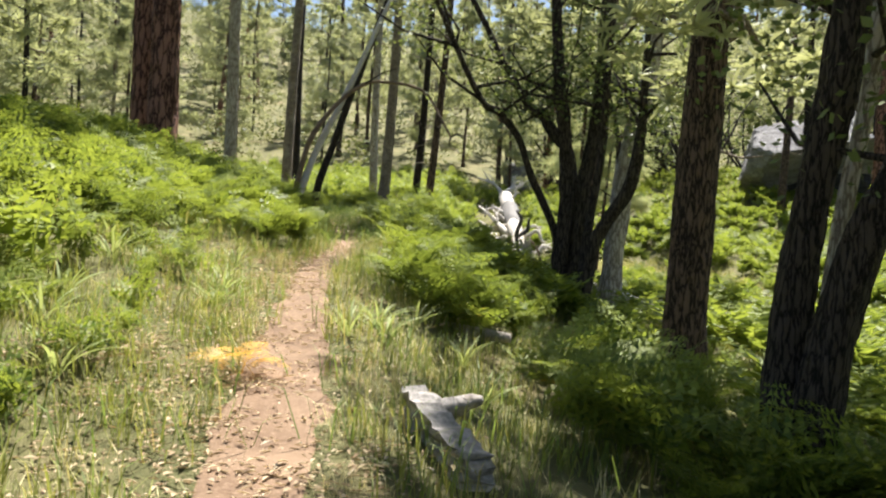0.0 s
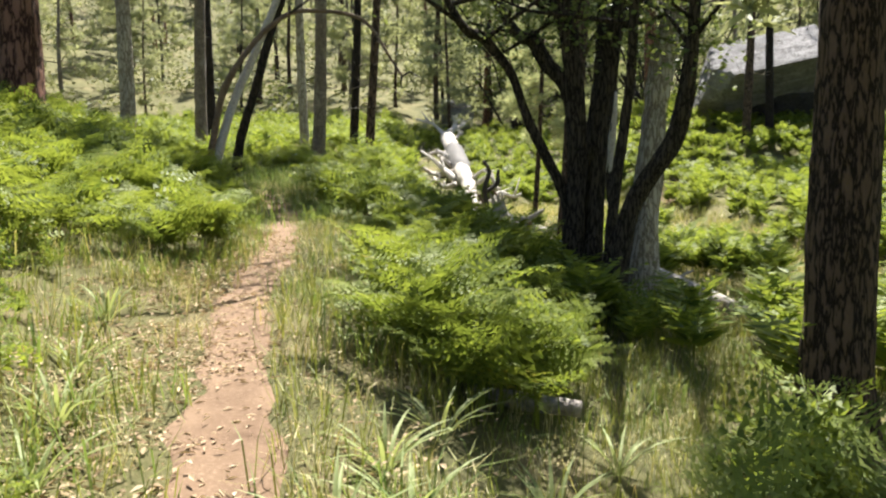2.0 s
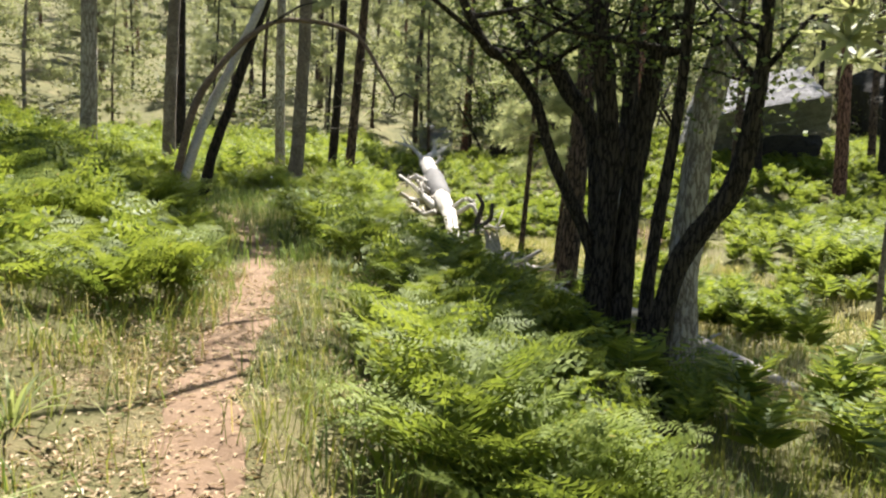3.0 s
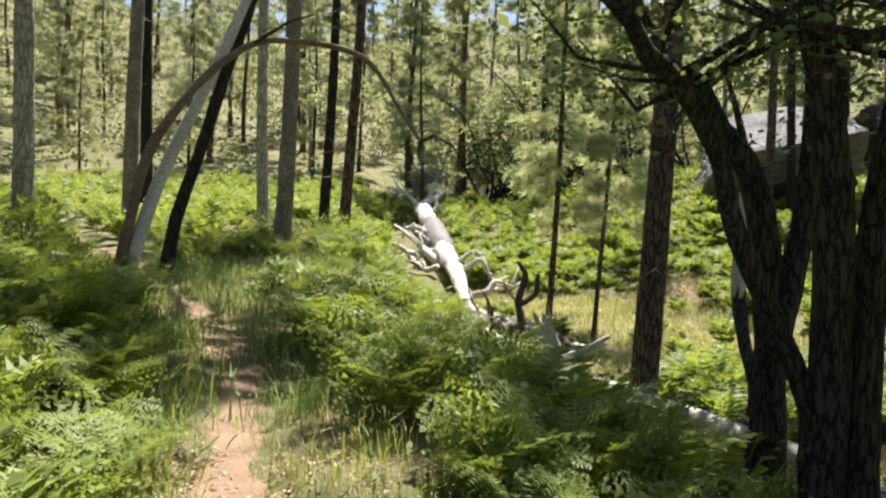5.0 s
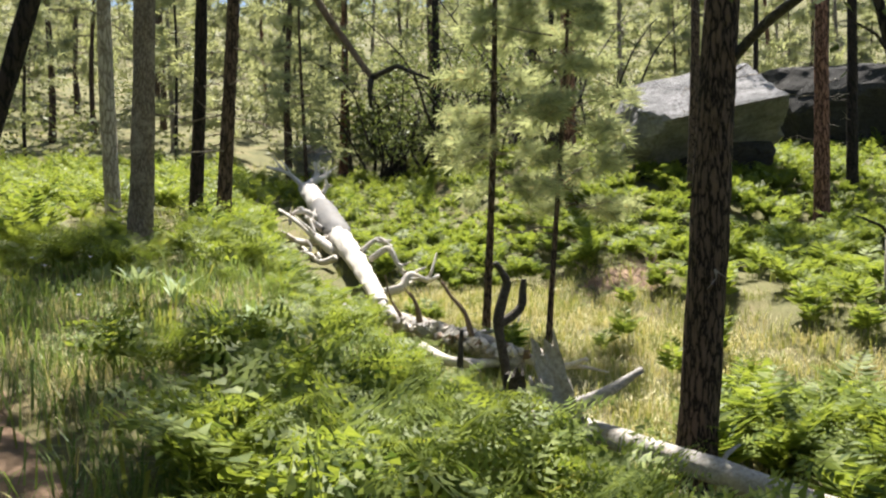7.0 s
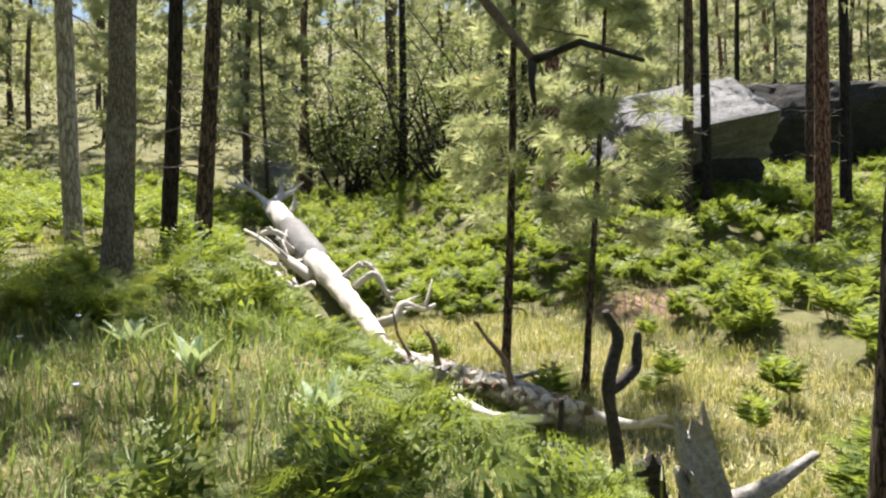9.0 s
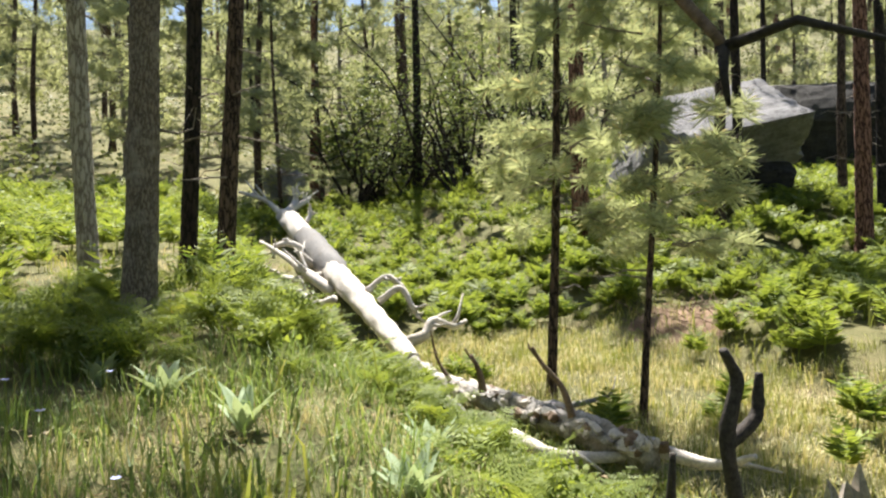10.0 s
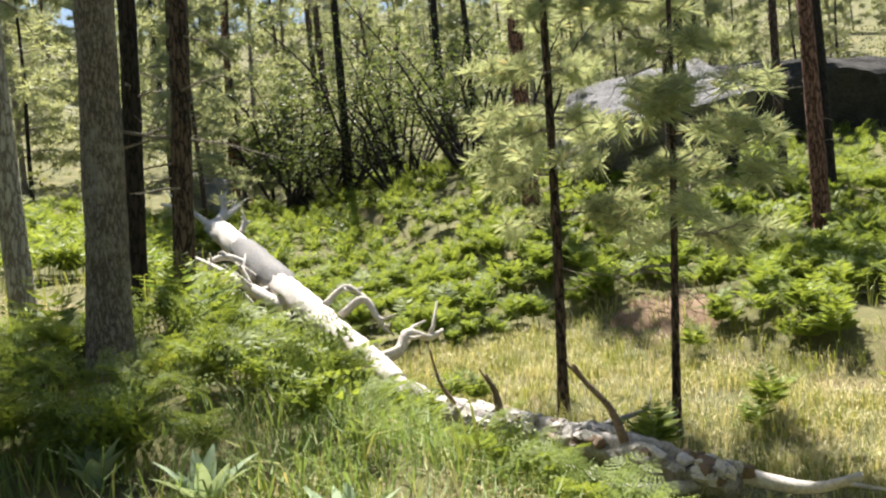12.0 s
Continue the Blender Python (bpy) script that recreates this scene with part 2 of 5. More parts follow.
ROCK = granite("granite", (0.13, 0.13, 0.135), (0.27, 0.265, 0.27), (0.07, 0.07, 0.065), 0.8)
# near-black variant: the shade of overhangs and trees is put into the rock colour
ROCK_SHADED = granite("shaded_granite", (0.022, 0.021, 0.020), (0.05, 0.047, 0.043), (0.012, 0.012, 0.011), 0.9)


# ---- mesh helpers ----
def mesh_of(name, v, f, mat, smooth=False):
    v, f = np.asarray(v, np.float32), np.asarray(f, np.int32)
    me = bpy.data.meshes.new(name)
    k = f.shape[1]
    me.vertices.add(len(v))
    me.vertices.foreach_set("co", v.ravel())
    me.loops.add(f.size)
    me.loops.foreach_set("vertex_index", f.ravel())
    me.polygons.add(len(f))
    me.polygons.foreach_set("loop_start", np.arange(0, f.size, k, dtype=np.int32))
    me.polygons.foreach_set("use_smooth", np.full(len(f), smooth))
    me.update(calc_edges=True)
    me.materials.append(mat)
    return me


def part(name, me, parent, label=""):
    ob = new(name, me)
    ob.parent = parent
    if label:
        tagged(ob, label)
    return ob


def empty(name, x, y, z, label, category, group=""):
    ob = new(name)
    ob.empty_display_size = 0.1
    ob.location = (x, y, z)
    return tagged(ob, label, category, group)


class Soup:
    """Collects pieces of triangles or quads into one mesh."""

    def __init__(self):
        self.v, self.f, self.n, self.local = [], [], 0, []

    def add(self, v, f):
        self.v.append(np.asarray(v, float))
        self.local.append(np.asarray(f, int))
        self.f.append(np.asarray(f, int) + self.n)
        self.n += len(v)

    def mesh(self, name, mat, smooth=False):
        return mesh_of(name, np.concatenate(self.v), np.concatenate(self.f), mat, smooth)


def curve_points(pts, n):
    """Smooth points through a polyline (Catmull-Rom)."""
    p = [Vector(q) for q in pts]
    p = [p[0] * 2 - p[1]] + p + [p[-1] * 2 - p[-2]]
    out = []
    segs = len(p) - 3
    for i in range(n):
        s = i / (n - 1) * segs
        k = min(int(s), segs - 1)
        u = s - k
        a, b, c, d = p[k:k + 4]
        out.append(0.5 * (2 * b + (c - a) * u + (2 * a - 5 * b + 4 * c - d) * u * u + (3 * b - a - 3 * c + d) * u ** 3))
    return np.array([tuple(q) for q in out])


def tube(pts, radii, sides=10, rough=0.0, seed=0, lumps=5):
    """A closed tapering tube through the points, with an uneven skin."""
    pts = np.asarray(pts, float)
    n = len(pts)
    radii = np.interp(np.linspace(0, 1, n), np.linspace(0, 1, len(radii)), radii)
    tan = np.gradient(pts, axis=0)
    tan /= np.linalg.norm(tan, axis=1, keepdims=True) + 1e-9
    ref = np.array([0.31, 0.95, 0.05]) if abs(tan[0][2]) > 0.5 else np.array([0.05, 0.1, 1.0])
    ang = np.linspace(0, 2 * math.pi, sides, endpoint=False)
    r = np.random.default_rng(seed)
    ph = r.uniform(0, 6.28, 6)
    v = np.zeros((n * sides + 2, 3))
    s = np.concatenate([[0], np.cumsum(np.linalg.norm(np.diff(pts, axis=0), axis=1))])
    for i in range(n):
        a = np.cross(tan[i], ref)
        a /= np.linalg.norm(a)
        b = np.cross(tan[i], a)
        q = 1 + rough * (0.5 * np.sin(lumps * ang + ph[0] + 1.3 * np.sin(s[i] * 2.1 + ph[1])) + 0.3 * np.sin((lumps * 2 + 1) * ang + ph[2] + 2 * np.sin(s[i] * 5.3 + ph[4]))
                         + 0.3 * np.sin(s[i] * 4.7 + 2 * ang + ph[3]) + r.uniform(-0.35, 0.35, sides))
        v[i * sides:(i + 1) * sides] = pts[i] + radii[i] * q[:, None] * (np.cos(ang)[:, None] * a + np.sin(ang)[:, None] * b)
    v[-2], v[-1] = pts[0], pts[-1]
    f = []
    for i in range(n - 1):
        for j in range(sides):
            k = (j + 1) % sides
            f.append((i * sides + j, i * sides + k, (i + 1) * sides + k, (i + 1) * sides + j))
    e0, e1, last = n * sides, n * sides + 1, (n - 1) * sides
    for j in range(sides):
        k = (j + 1) % sides
        f.append((e0, k, j, j))
        f.append((e1, last + j, last + k, last + k))
    f = np.array(f)
    # the caps are triangles: turn the whole into triangles
    quads = f[: (n - 1) * sides]
    tris = np.concatenate([quads[:, [0, 1, 2]], quads[:, [0, 2, 3]], f[(n - 1) * sides:, :3]])
    return v, tris


def spread(v, f, xs, ys, zs, yaw, size, tilt=None):
    """Copies of one piece, turned about z and set down, as one array of points and faces."""
    n, m = len(xs), len(v)
    c, s = np.cos(yaw), np.sin(yaw)
    p = np.asarray(v)[None] * np.asarray(size)[:, None, None]
    out = np.stack([p[:, :, 0] * c[:, None] - p[:, :, 1] * s[:, None] + xs[:, None],
                    p[:, :, 0] * s[:, None] + p[:, :, 1] * c[:, None] + ys[:, None],
                    p[:, :, 2] + zs[:, None]], axis=2).reshape(-1, 3)
    faces = (np.asarray(f)[None] + (np.arange(n) * m)[:, None, None]).reshape(-1, np.asarray(f).shape[1])
    return out, faces


# ---- ground ----
def axis(lo, hi, a, b, fine, grow=1.18):
    mid = list(np.arange(a, b, fine))
    q, s = [a], fine
    while q[-1] > lo:
        s *= grow
        q.append(q[-1] - s)
    w, s = [mid[-1]], fine
    while w[-1] < hi:
        s *= grow
        w.append(w[-1] + s)
    return np.array(q[:0:-1] + mid + w[1:])


gx, gy = axis(-400, 400, -7, 14, 0.16), axis(-250, 500, -2, 36, 0.18)
X, Y = np.meshgrid(gx, gy)
Z = height(X, Y)
idx = np.arange(X.size).reshape(X.shape)
quads = np.stack([idx[:-1, :-1], idx[:-1, 1:], idx[1:, 1:], idx[1:, :-1]], axis=-1).reshape(-1, 4)
ground = new("ground", mesh_of("ground", np.stack([X, Y, Z], -1).reshape(-1, 3), quads, EARTH, True))
tagged(ground, "sloping forest floor of dry grass and pine litter", "ground", kind="structure")

ty = np.arange(-12, 34, 0.12)
cols = np.linspace(-1, 1, 9)
tw = np.interp(ty, [0, 7, 11, 14], [0.36, 0.28, 0.22, 0.2]) + 0.06 * wob(ty, ty * 0, 2.3, 11) + 0.05 * wob(ty, ty * 0, 0.7, 12) + 0.04 * wob(ty, ty * 0, 0.33, 14)
TX = path_x(ty)[:, None] + cols[None] * tw[:, None] + 0.05 * wob(ty, ty * 0, 1.1, 13)[:, None]
TY = np.repeat(ty[:, None], 9, 1)
TZ = height(TX, TY) + 0.018 * (1 - np.abs(cols[None]) ** 3) + 0.004 - 0.03 * (np.abs(cols[None]) > 0.99)
idx = np.arange(TX.size).reshape(TX.shape)
quads = np.stack([idx[:-1, :-1], idx[:-1, 1:], idx[1:, 1:], idx[1:, :-1]], axis=-1).reshape(-1, 4)
trail = new("trail", mesh_of("trail", np.stack([TX, TY, TZ], -1).reshape(-1, 3), quads, SOIL, True))
tagged(trail, "narrow footpath of trodden reddish-brown soil and litter", "footpath", kind="structure")


# ---- pines ----
def tuft(count, length, width, seed, up=0.5, coarse=False):
    """A brush of needles round a twig's end."""
    r = np.random.default_rng(seed)
    v, f = [], []
    for k in range(count):
        d = r.normal(0, 1, 3)
        d[2] += up
        d /= np.linalg.norm(d)
        side = np.cross(d, r.normal(0, 1, 3))
        side *= width / np.linalg.norm(side)
        L = length * r.uniform(0.7, 1.15)
        tip = d * L + np.array([0, 0, -0.12 * L])
        b = len(v)
        if coarse:
            v += [side, -side, tip]
            f += [(b, b + 1, b + 2)]
            continue
        v += [side * 0.6, -side * 0.6, d * L * 0.55 + side, tip]
        f += [(b, b + 1, b + 2), (b + 1, b + 3, b + 2)]
    return np.array(v), np.array(f)


def crown(seed, low, top, reach, whorls, per, tufts, needles, nlen, nwid, limb_r=0.035, droop=0.1, coarse=False, mat=None):
    """Limbs and needle tufts between two heights. Returns the limb and the needle meshes."""
    r = np.random.default_rng(seed)
    limbs, green = Soup(), Soup()
    brushes = [tuft(needles, nlen, nwid, seed * 10 + k, 0.5, coarse) for k in range(4)]
    for w in range(whorls):
        u = (w + r.uniform(0, 0.8)) / whorls
        z = low + (top - low) * u
        L0 = reach * (0.45 + 0.55 * math.sin(min(1, u * 1.6 + 0.25) * 2.2)) * (1.05 - 0.75 * u)
        for k in range(per):
            a = r.uniform(0, 6.28)
            L = L0 * r.uniform(0.55, 1.2)
            rise = r.uniform(-0.1, 0.35) + 0.35 * u
            pts = []
            for q in np.linspace(0, 1, 5):
                pts.append((math.cos(a) * L * q, math.sin(a) * L * q, z + L * (rise * q - droop * q * q * 2) + r.uniform(-0.05, 0.05) * L))
            limbs.add(*tube(pts[::2] if coarse else pts, [limb_r * (1.1 - u), 0.006], 3 if coarse else 5))
            pts = np.array(pts)
            for t in range(tufts):
                q = r.uniform(0.3, 1.0) ** 0.7
                base = np.array([np.interp(q, np.linspace(0, 1, 5), pts[:, i]) for i in range(3)])
                off = r.normal(0, 0.13 * L * (1.1 - q * 0.3), 3)
                off[2] *= 0.6
                bv, bf = brushes[r.integers(4)]
                vv = bv * r.uniform(0.75, 1.25)
                green.add(vv + base + off, bf)
    return limbs.mesh("limbs", BARK_GREY), green.mesh("crown", mat or NEEDLE)


def trunk_mesh(height_m, d0, mat, lean=(0, 0), bend=0.05, sides=18, rows=60, rough=0.07, seed=0, top=0.35, flare=0.5):
    r = np.random.default_rng(seed)
    z = np.linspace(-0.25, height_m, rows) if rows < 40 else np.concatenate([np.linspace(-0.25, 4.5, rows * 2 // 3), np.linspace(4.5, height_m, rows // 3 + 1)[1:]])
    ph = r.uniform(0, 6.28, 2)
    x = lean[0] * z + bend * np.sin(z * 0.5 + ph[0])
    y = lean[1] * z + bend * np.sin(z * 0.43 + ph[1])
    x, y = x - np.interp(0, z, x), y - np.interp(0, z, y)
    rad = d0 / 2 * (1 - (1 - top) * np.clip(z, 0, None) / height_m) * (1 + flare * np.exp(-np.clip(z + 0.05, 0, None) / 0.22))
    pts = np.stack([x, y, z], 1)
    v, f = tube(pts, [1.0], sides, rough, seed, 6)
    n = len(z)
    ring = np.repeat(np.arange(n), sides)
    v[: n * sides] = pts[ring] + (v[: n * sides] - pts[ring]) * rad[ring][:, None]
    return mesh_of("trunk", v, f, mat, True)


def stubs(count, z0, z1, d0, length, seed, mat):
    """Dead side twigs, thin, crooked."""
    r = np.random.default_rng(seed)
    out = Soup()
    for k in range(count):
        a, z = r.uniform(0, 6.28), r.uniform(z0, z1)
        L = length * r.uniform(0.3, 1.1)
        q = np.array([math.cos(a), math.sin(a), r.uniform(-0.35, 0.3)])
        p0 = np.array([0, 0, z]) + q * d0 * 0.2
        p = [p0, p0 + q * L * 0.4 + r.normal(0, 0.04, 3), p0 + q * L * 0.75 + r.normal(0, 0.07, 3), p0 + q * L + r.normal(0, 0.1, 3)]
        out.add(*tube(p, [0.018, 0.004], 5, 0.1, k))
        if L > 0.5:
            out.add(*tube([p[1], p[1] + q * L * 0.3 + r.normal(0, 0.12, 3)], [0.008, 0.003], 4))
    return out


CROWNS_NEAR = [crown(50 + k, 7.5, 18, 2.4, 12, 3, 11, 12, 0.24, 0.016) for k in range(3)]


# extra-thick crown, kept above the view, made to throw shade on the ground
CROWN_SHADE = crown(58, 7.0, 18, 3.2, 17, 4, 17, 13, 0.28, 0.03)
CROWN_THICK = crown(57, 7.5, 18, 2.7, 14, 4, 14, 13, 0.26, 0.022)


def pine(x, y, d, mat, label, lean=(0, 0), tall=18, seed=0, crown_of=None, twigs=6, twig_from=1.5, twig_len=0.9, name="pine_tree", drop=0.0, wide=1.0):
    x += lean[0] * (hz(x, y) - 2)                  # x is given at 2 m above the datum
    t = empty(name, x, y, hz(x, y), label, "tree")
    part("trunk", trunk_mesh(tall, d, mat, lean, 0.04, 18, 90, 0.06, seed), t)
    if twigs:
        for v, f in zip(*(lambda s: (s.v, s.local))(stubs(twigs, twig_from, 6.0, d, twig_len, seed + 5, BARK_GREY))):
            ob = part("dead_twig", mesh_of("dead_twig", v, f, BARK_GREY), t, "dry grey twig")
            ob.location = (lean[0] * 3, lean[1] * 3, 0)
    limbs, green = CROWNS_NEAR[seed % 3] if crown_of is None else crown_of
    off = (lean[0] * 10, lean[1] * 10, -drop)
    for nm, me in (("branchwork", limbs), ("crown", green)):
        ob = part(nm, me, t, "long grey-green needles" if nm == "crown" else "")
        tagged(ob, kind="stuff" if nm == "branchwork" else "")
        ob.location, ob.rotation_euler, ob.scale = off, (0, 0, seed * 1.7), (wide, wide, 1)
    return t


pine(3.14, 9.35, 0.46, BARK_PINE, "large pine with dark plated bark beside the trail", (0.043, 0.0), 19, 1, CROWN_SHADE, 3, drop=3.4, wide=1.05)
pine(3.46, 19.6, 0.38, BARK_PINE, "dark-barked pine standing at the edge of the gully", (0.074, 0.0), 18, 2, CROWN_SHADE, 5, drop=0.6, wide=1.35)
pine(-1.96, 25.2, 0.335, BARK_GREY, "grey-barked pine rising out of ferns", (0.039, 0.0), 17, 3, None, 4, wide=0.5)
# this trunk's shade is put into its near-black bark colour
pine(-1.34, 29.83, 0.27, BARK_DARK, "slim pine, dark in the shade", (0.038, 0.0), 17, 4, None, 5)
pine(-0.81, 29.22, 0.285, BARK_PINE, "brown pine with dry side twigs", (0.05, 0.0), 17, 5, None, 16, 1.5, 1.4)
pine(-2.63, 28.18, 0.28, BARK_PALE, "pine with pale flaking bark", (-0.014, 0.0), 17, 6, None, 4, wide=0.7)
pine(-5.75, 28.66, 0.36, BARK_GREY, "tall grey pine up the fern slope", (0.01, 0.0), 20, 7, None, 3)
pine(-6.3, 32.5, 0.36, BARK_DARK, "dark pine behind a grey pine", (0.0, 0.0), 20, 8, None, 3)
pine(-5.6, 16.96, 0.62, BARK_RED, "stout pine with reddish bark up the slope", (-0.02, 0.0), 21, 9, CROWN_SHADE, 0, wide=1.5)
pine(-6.3, 17.6, 0.45, BARK_RED, "second reddish pine close behind another", (-0.03, 0.0), 20, 10, None, 0)
pine(-6.41, 24.2, 0.38, BARK_PALE, "pine with whitish peeling bark", (0.001, 0.0), 18, 11, CROWN_SHADE, 3)
for k, (x, y, d, mat) in enumerate([(17.1, 34, 0.5, BARK_RED), (14.27, 36.7, 0.36, BARK_PINE), (21.5, 39, 0.35, BARK_PINE), (20.1, 36, 0.4, BARK_DARK), (15.5, 37.2, 0.34, BARK_DARK),
                                    (20.7, 42, 0.25, BARK_DARK), (11.4, 39.9, 0.6, BARK_RED), (5.9, 58, 0.5, BARK_RED), (9.6, 52.1, 0.45, BARK_DARK), (11.9, 61, 0.5, BARK_PINE), (16.2, 55, 0.5, BARK_DARK), (15.1, 50, 0.35, BARK_DARK)]):
    pine(x, y, d, mat, "pine with dark reddish trunk beyond the gully", (RNG.uniform(-0.02, 0.02), 0), 18, 20 + k, None, 8, 2.0, 1.0)

# young pines in the gully, with green from low down
young = [crown(70, 2.8, 10, 1.5, 14, 4, 12, 42, 0.25, 0.0055, 0.014, 0.1, False, NEEDLE_YOUNG), crown(71, 2.5, 8.0, 1.35, 12, 4, 12, 42, 0.25, 0.0055, 0.014, 0.1, False, NEEDLE_YOUNG)]
pine(4.21, 28.08, 0.165, BARK_PINE, "young pine with a slim trunk in the gully", (0.043, 0), 11, 41, young[0], 10, 1.5, 0.8, "young_pine")
pine(4.85, 26.4, 0.115, BARK_PINE, "thin young pine with bright needles", (0.056, 0), 8, 42, young[1], 12, 1.8, 0.8, "young_pine")

# woods behind
far_kinds = []
for k in range(6):
    seed = 100 + k
    tall = (17, 15, 13, 11, 8, 19)[k]
    limbs, green = crown(seed, tall * (0.22, 0.14, 0.18, 0.08, 0.06, 0.3)[k], tall + 0.4, (3.0, 2.9, 2.6, 2.7, 2.1, 3.0)[k], 13, 3, 11, 11, 0.52, 0.034, 0.04, 0.1, True)
    tm = trunk_mesh(tall, (0.36, 0.28, 0.22, 0.22, 0.16, 0.42)[k], (BARK_PINE, BARK_GREY, BARK_DARK, BARK_PINE, BARK_GREY, BARK_RED)[k], (0.01 * (k - 2), 0), 0.1, 8, 22, 0.05, seed)
    tw = stubs(3, 1.2, tall * 0.5, 0.3, 1.4, seed, BARK_GREY).mesh("twigs", BARK_GREY)
    far_kinds.append((tm, limbs, green, tw))
LABELS = ("tall pine of the woods with dark trunk", "grey pine of the woods with low limbs", "slim dark pine of the woods", "bushy pine of the woods", "small green pine of the woods", "tall reddish pine of the woods")
first = {}


def far_pine(k, x, y, s, yaw):
    if k not in first:
        t = empty("pine_tree", x, y, hz(x, y), LABELS[k], "tree", "pines of the woods")
        for nm, me in zip(("trunk", "branchwork", "crown", "brushwood"), far_kinds[k]):
            tagged(part(nm, me, t), kind="" if nm in ("trunk", "crown") else "stuff")
        first[k] = t
    else:
        t = copy_thing(first[k], pose(x, y, hz(x, y), 0, 0, yaw))
    t.scale = (s, s, s)
    return t


r = np.random.default_rng(5)
placed = []
while len(placed) < 290:
    y, x = r.uniform(14, 130), r.uniform(-60, 95)
    # the last ones are unseen, added behind the start for closure and shade
    if len(placed) > 268:
        y, x = r.uniform(-22, 6), r.uniform(-16, 22)
    near_left = x < path_x(y) - 6 and y < 45
    far_ahead = y > 47 + 0.12 * max(0, x)
    right_side = x > 24 and y > 16 and not (12 < x < 42 and y < 53)
    behind = len(placed) > 268 and (abs(x - path_x(y)) > 4)
    if not (near_left or far_ahead or right_side or behind):
        continue
    if far_ahead and y < 54 and 5 < x < 42:
        continue
    if any((x - a) ** 2 + (y - b) ** 2 < (2.2 if y < 60 else 3.4) for a, b in placed):
        continue
    if y > 90 and r.uniform() < 0.35:
        continue
    placed.append((x, y))
    far_pine(int(r.choice(6, p=(0.22, 0.2, 0.18, 0.16, 0.12, 0.12))), x, y, r.uniform(0.75, 1.25), r.uniform(0, 360))


# ---- oaks ----
def leaf_cloud(centres, spreads, count, size, seed):
    """Single leaves on short twigs scattered round limb ends."""
    r = np.random.default_rng(seed)
    c = np.asarray(centres)[r.integers(len(centres), size=count)]
    p = c + np.clip(r.normal(0, 1, (count, 3)), -1.5, 1.5) * spreads
    a = r.normal(0, 1, (count, 3))
    a[:, 2] *= 0.5
    a /= np.linalg.norm(a, axis=1, keepdims=True)
    b = np.cross(a, r.normal(0, 1, (count, 3)))
    b /= np.linalg.norm(b, axis=1, keepdims=True)
    L = size * r.uniform(0.6, 1.2, count)[:, None]
    v = np.stack([p, p + a * L * 0.5 + b * L * 0.33, p + a * L, p + a * L * 0.5 - b * L * 0.33], 1).reshape(-1, 3)
    i = np.arange(count)[:, None] * 4
    return v, np.concatenate([i + [[0, 1, 2]], i + [[0, 2, 3]]])


def oak(label, stems, top, seed, leaves=5000, leaf_size=0.09, low_sprays=()):
    """Stems: (points, radius at foot, radius at top, bark). Limbs and leaves above."""
    bx, by, _ = stems[0][0][0]
    t = empty("oak_tree", bx, by, hz(bx, by), label, "tree")
    org = np.array(t.location)
    r = np.random.default_rng(seed)
    ends = []
    for k, (pts, r0, r1, mat) in enumerate(stems):
        pts = [np.array(p, float) for p in pts]
        up = pts[-1] - pts[-2]
        up = up / np.linalg.norm(up)
        tip = pts[-1] + (up * 0.7 + np.array([0, 0, 0.5])) * top
        full = curve_points([tuple(p - org) for p in pts + [tip]], 46)
        rad = [r0 * 1.25, r0 * 1.05, r0, r0 * 0.95, (r0 + r1) / 2, r1, r1 * 0.7, 0.03]
        part("stem", mesh_of("stem", *tube(full, rad, 12, 0.16, seed + k, 4), mat, True), t)
        for q in range(9):
            b = full[r.integers(29, 45)]
            d = r.normal(0, 1, 3)
            d[2] = abs(d[2]) * 0.5 + 0.1
            d /= np.linalg.norm(d)
            L = r.uniform(0.6, 1.9)
            mid = b + d * L * 0.5 + r.normal(0, 0.12, 3)
            e = b + d * L + np.array([0, 0, 0.2])
            part("limb", mesh_of("limb", *tube([b, mid, e], [0.03, 0.008], 6, 0.1, q), BARK_OAK, True), t)
            ends += [mid, e, e]
    v, f = leaf_cloud(ends, 0.27, leaves, leaf_size, seed)
    part("crown", mesh_of("crown", v, f, OAK_LEAF), t, "small dark-green leaves")
    if low_sprays:
        s = Soup()
        for (px, py, pz, n, sp) in low_sprays:
            c = np.array([px, py, pz]) - org
            s.add(*leaf_cloud([c], sp, n, leaf_size, seed + n))
        part("low_leaves", s.mesh("low_leaves", OAK_LEAF), t, "sprays of lobed green leaves")
    return t


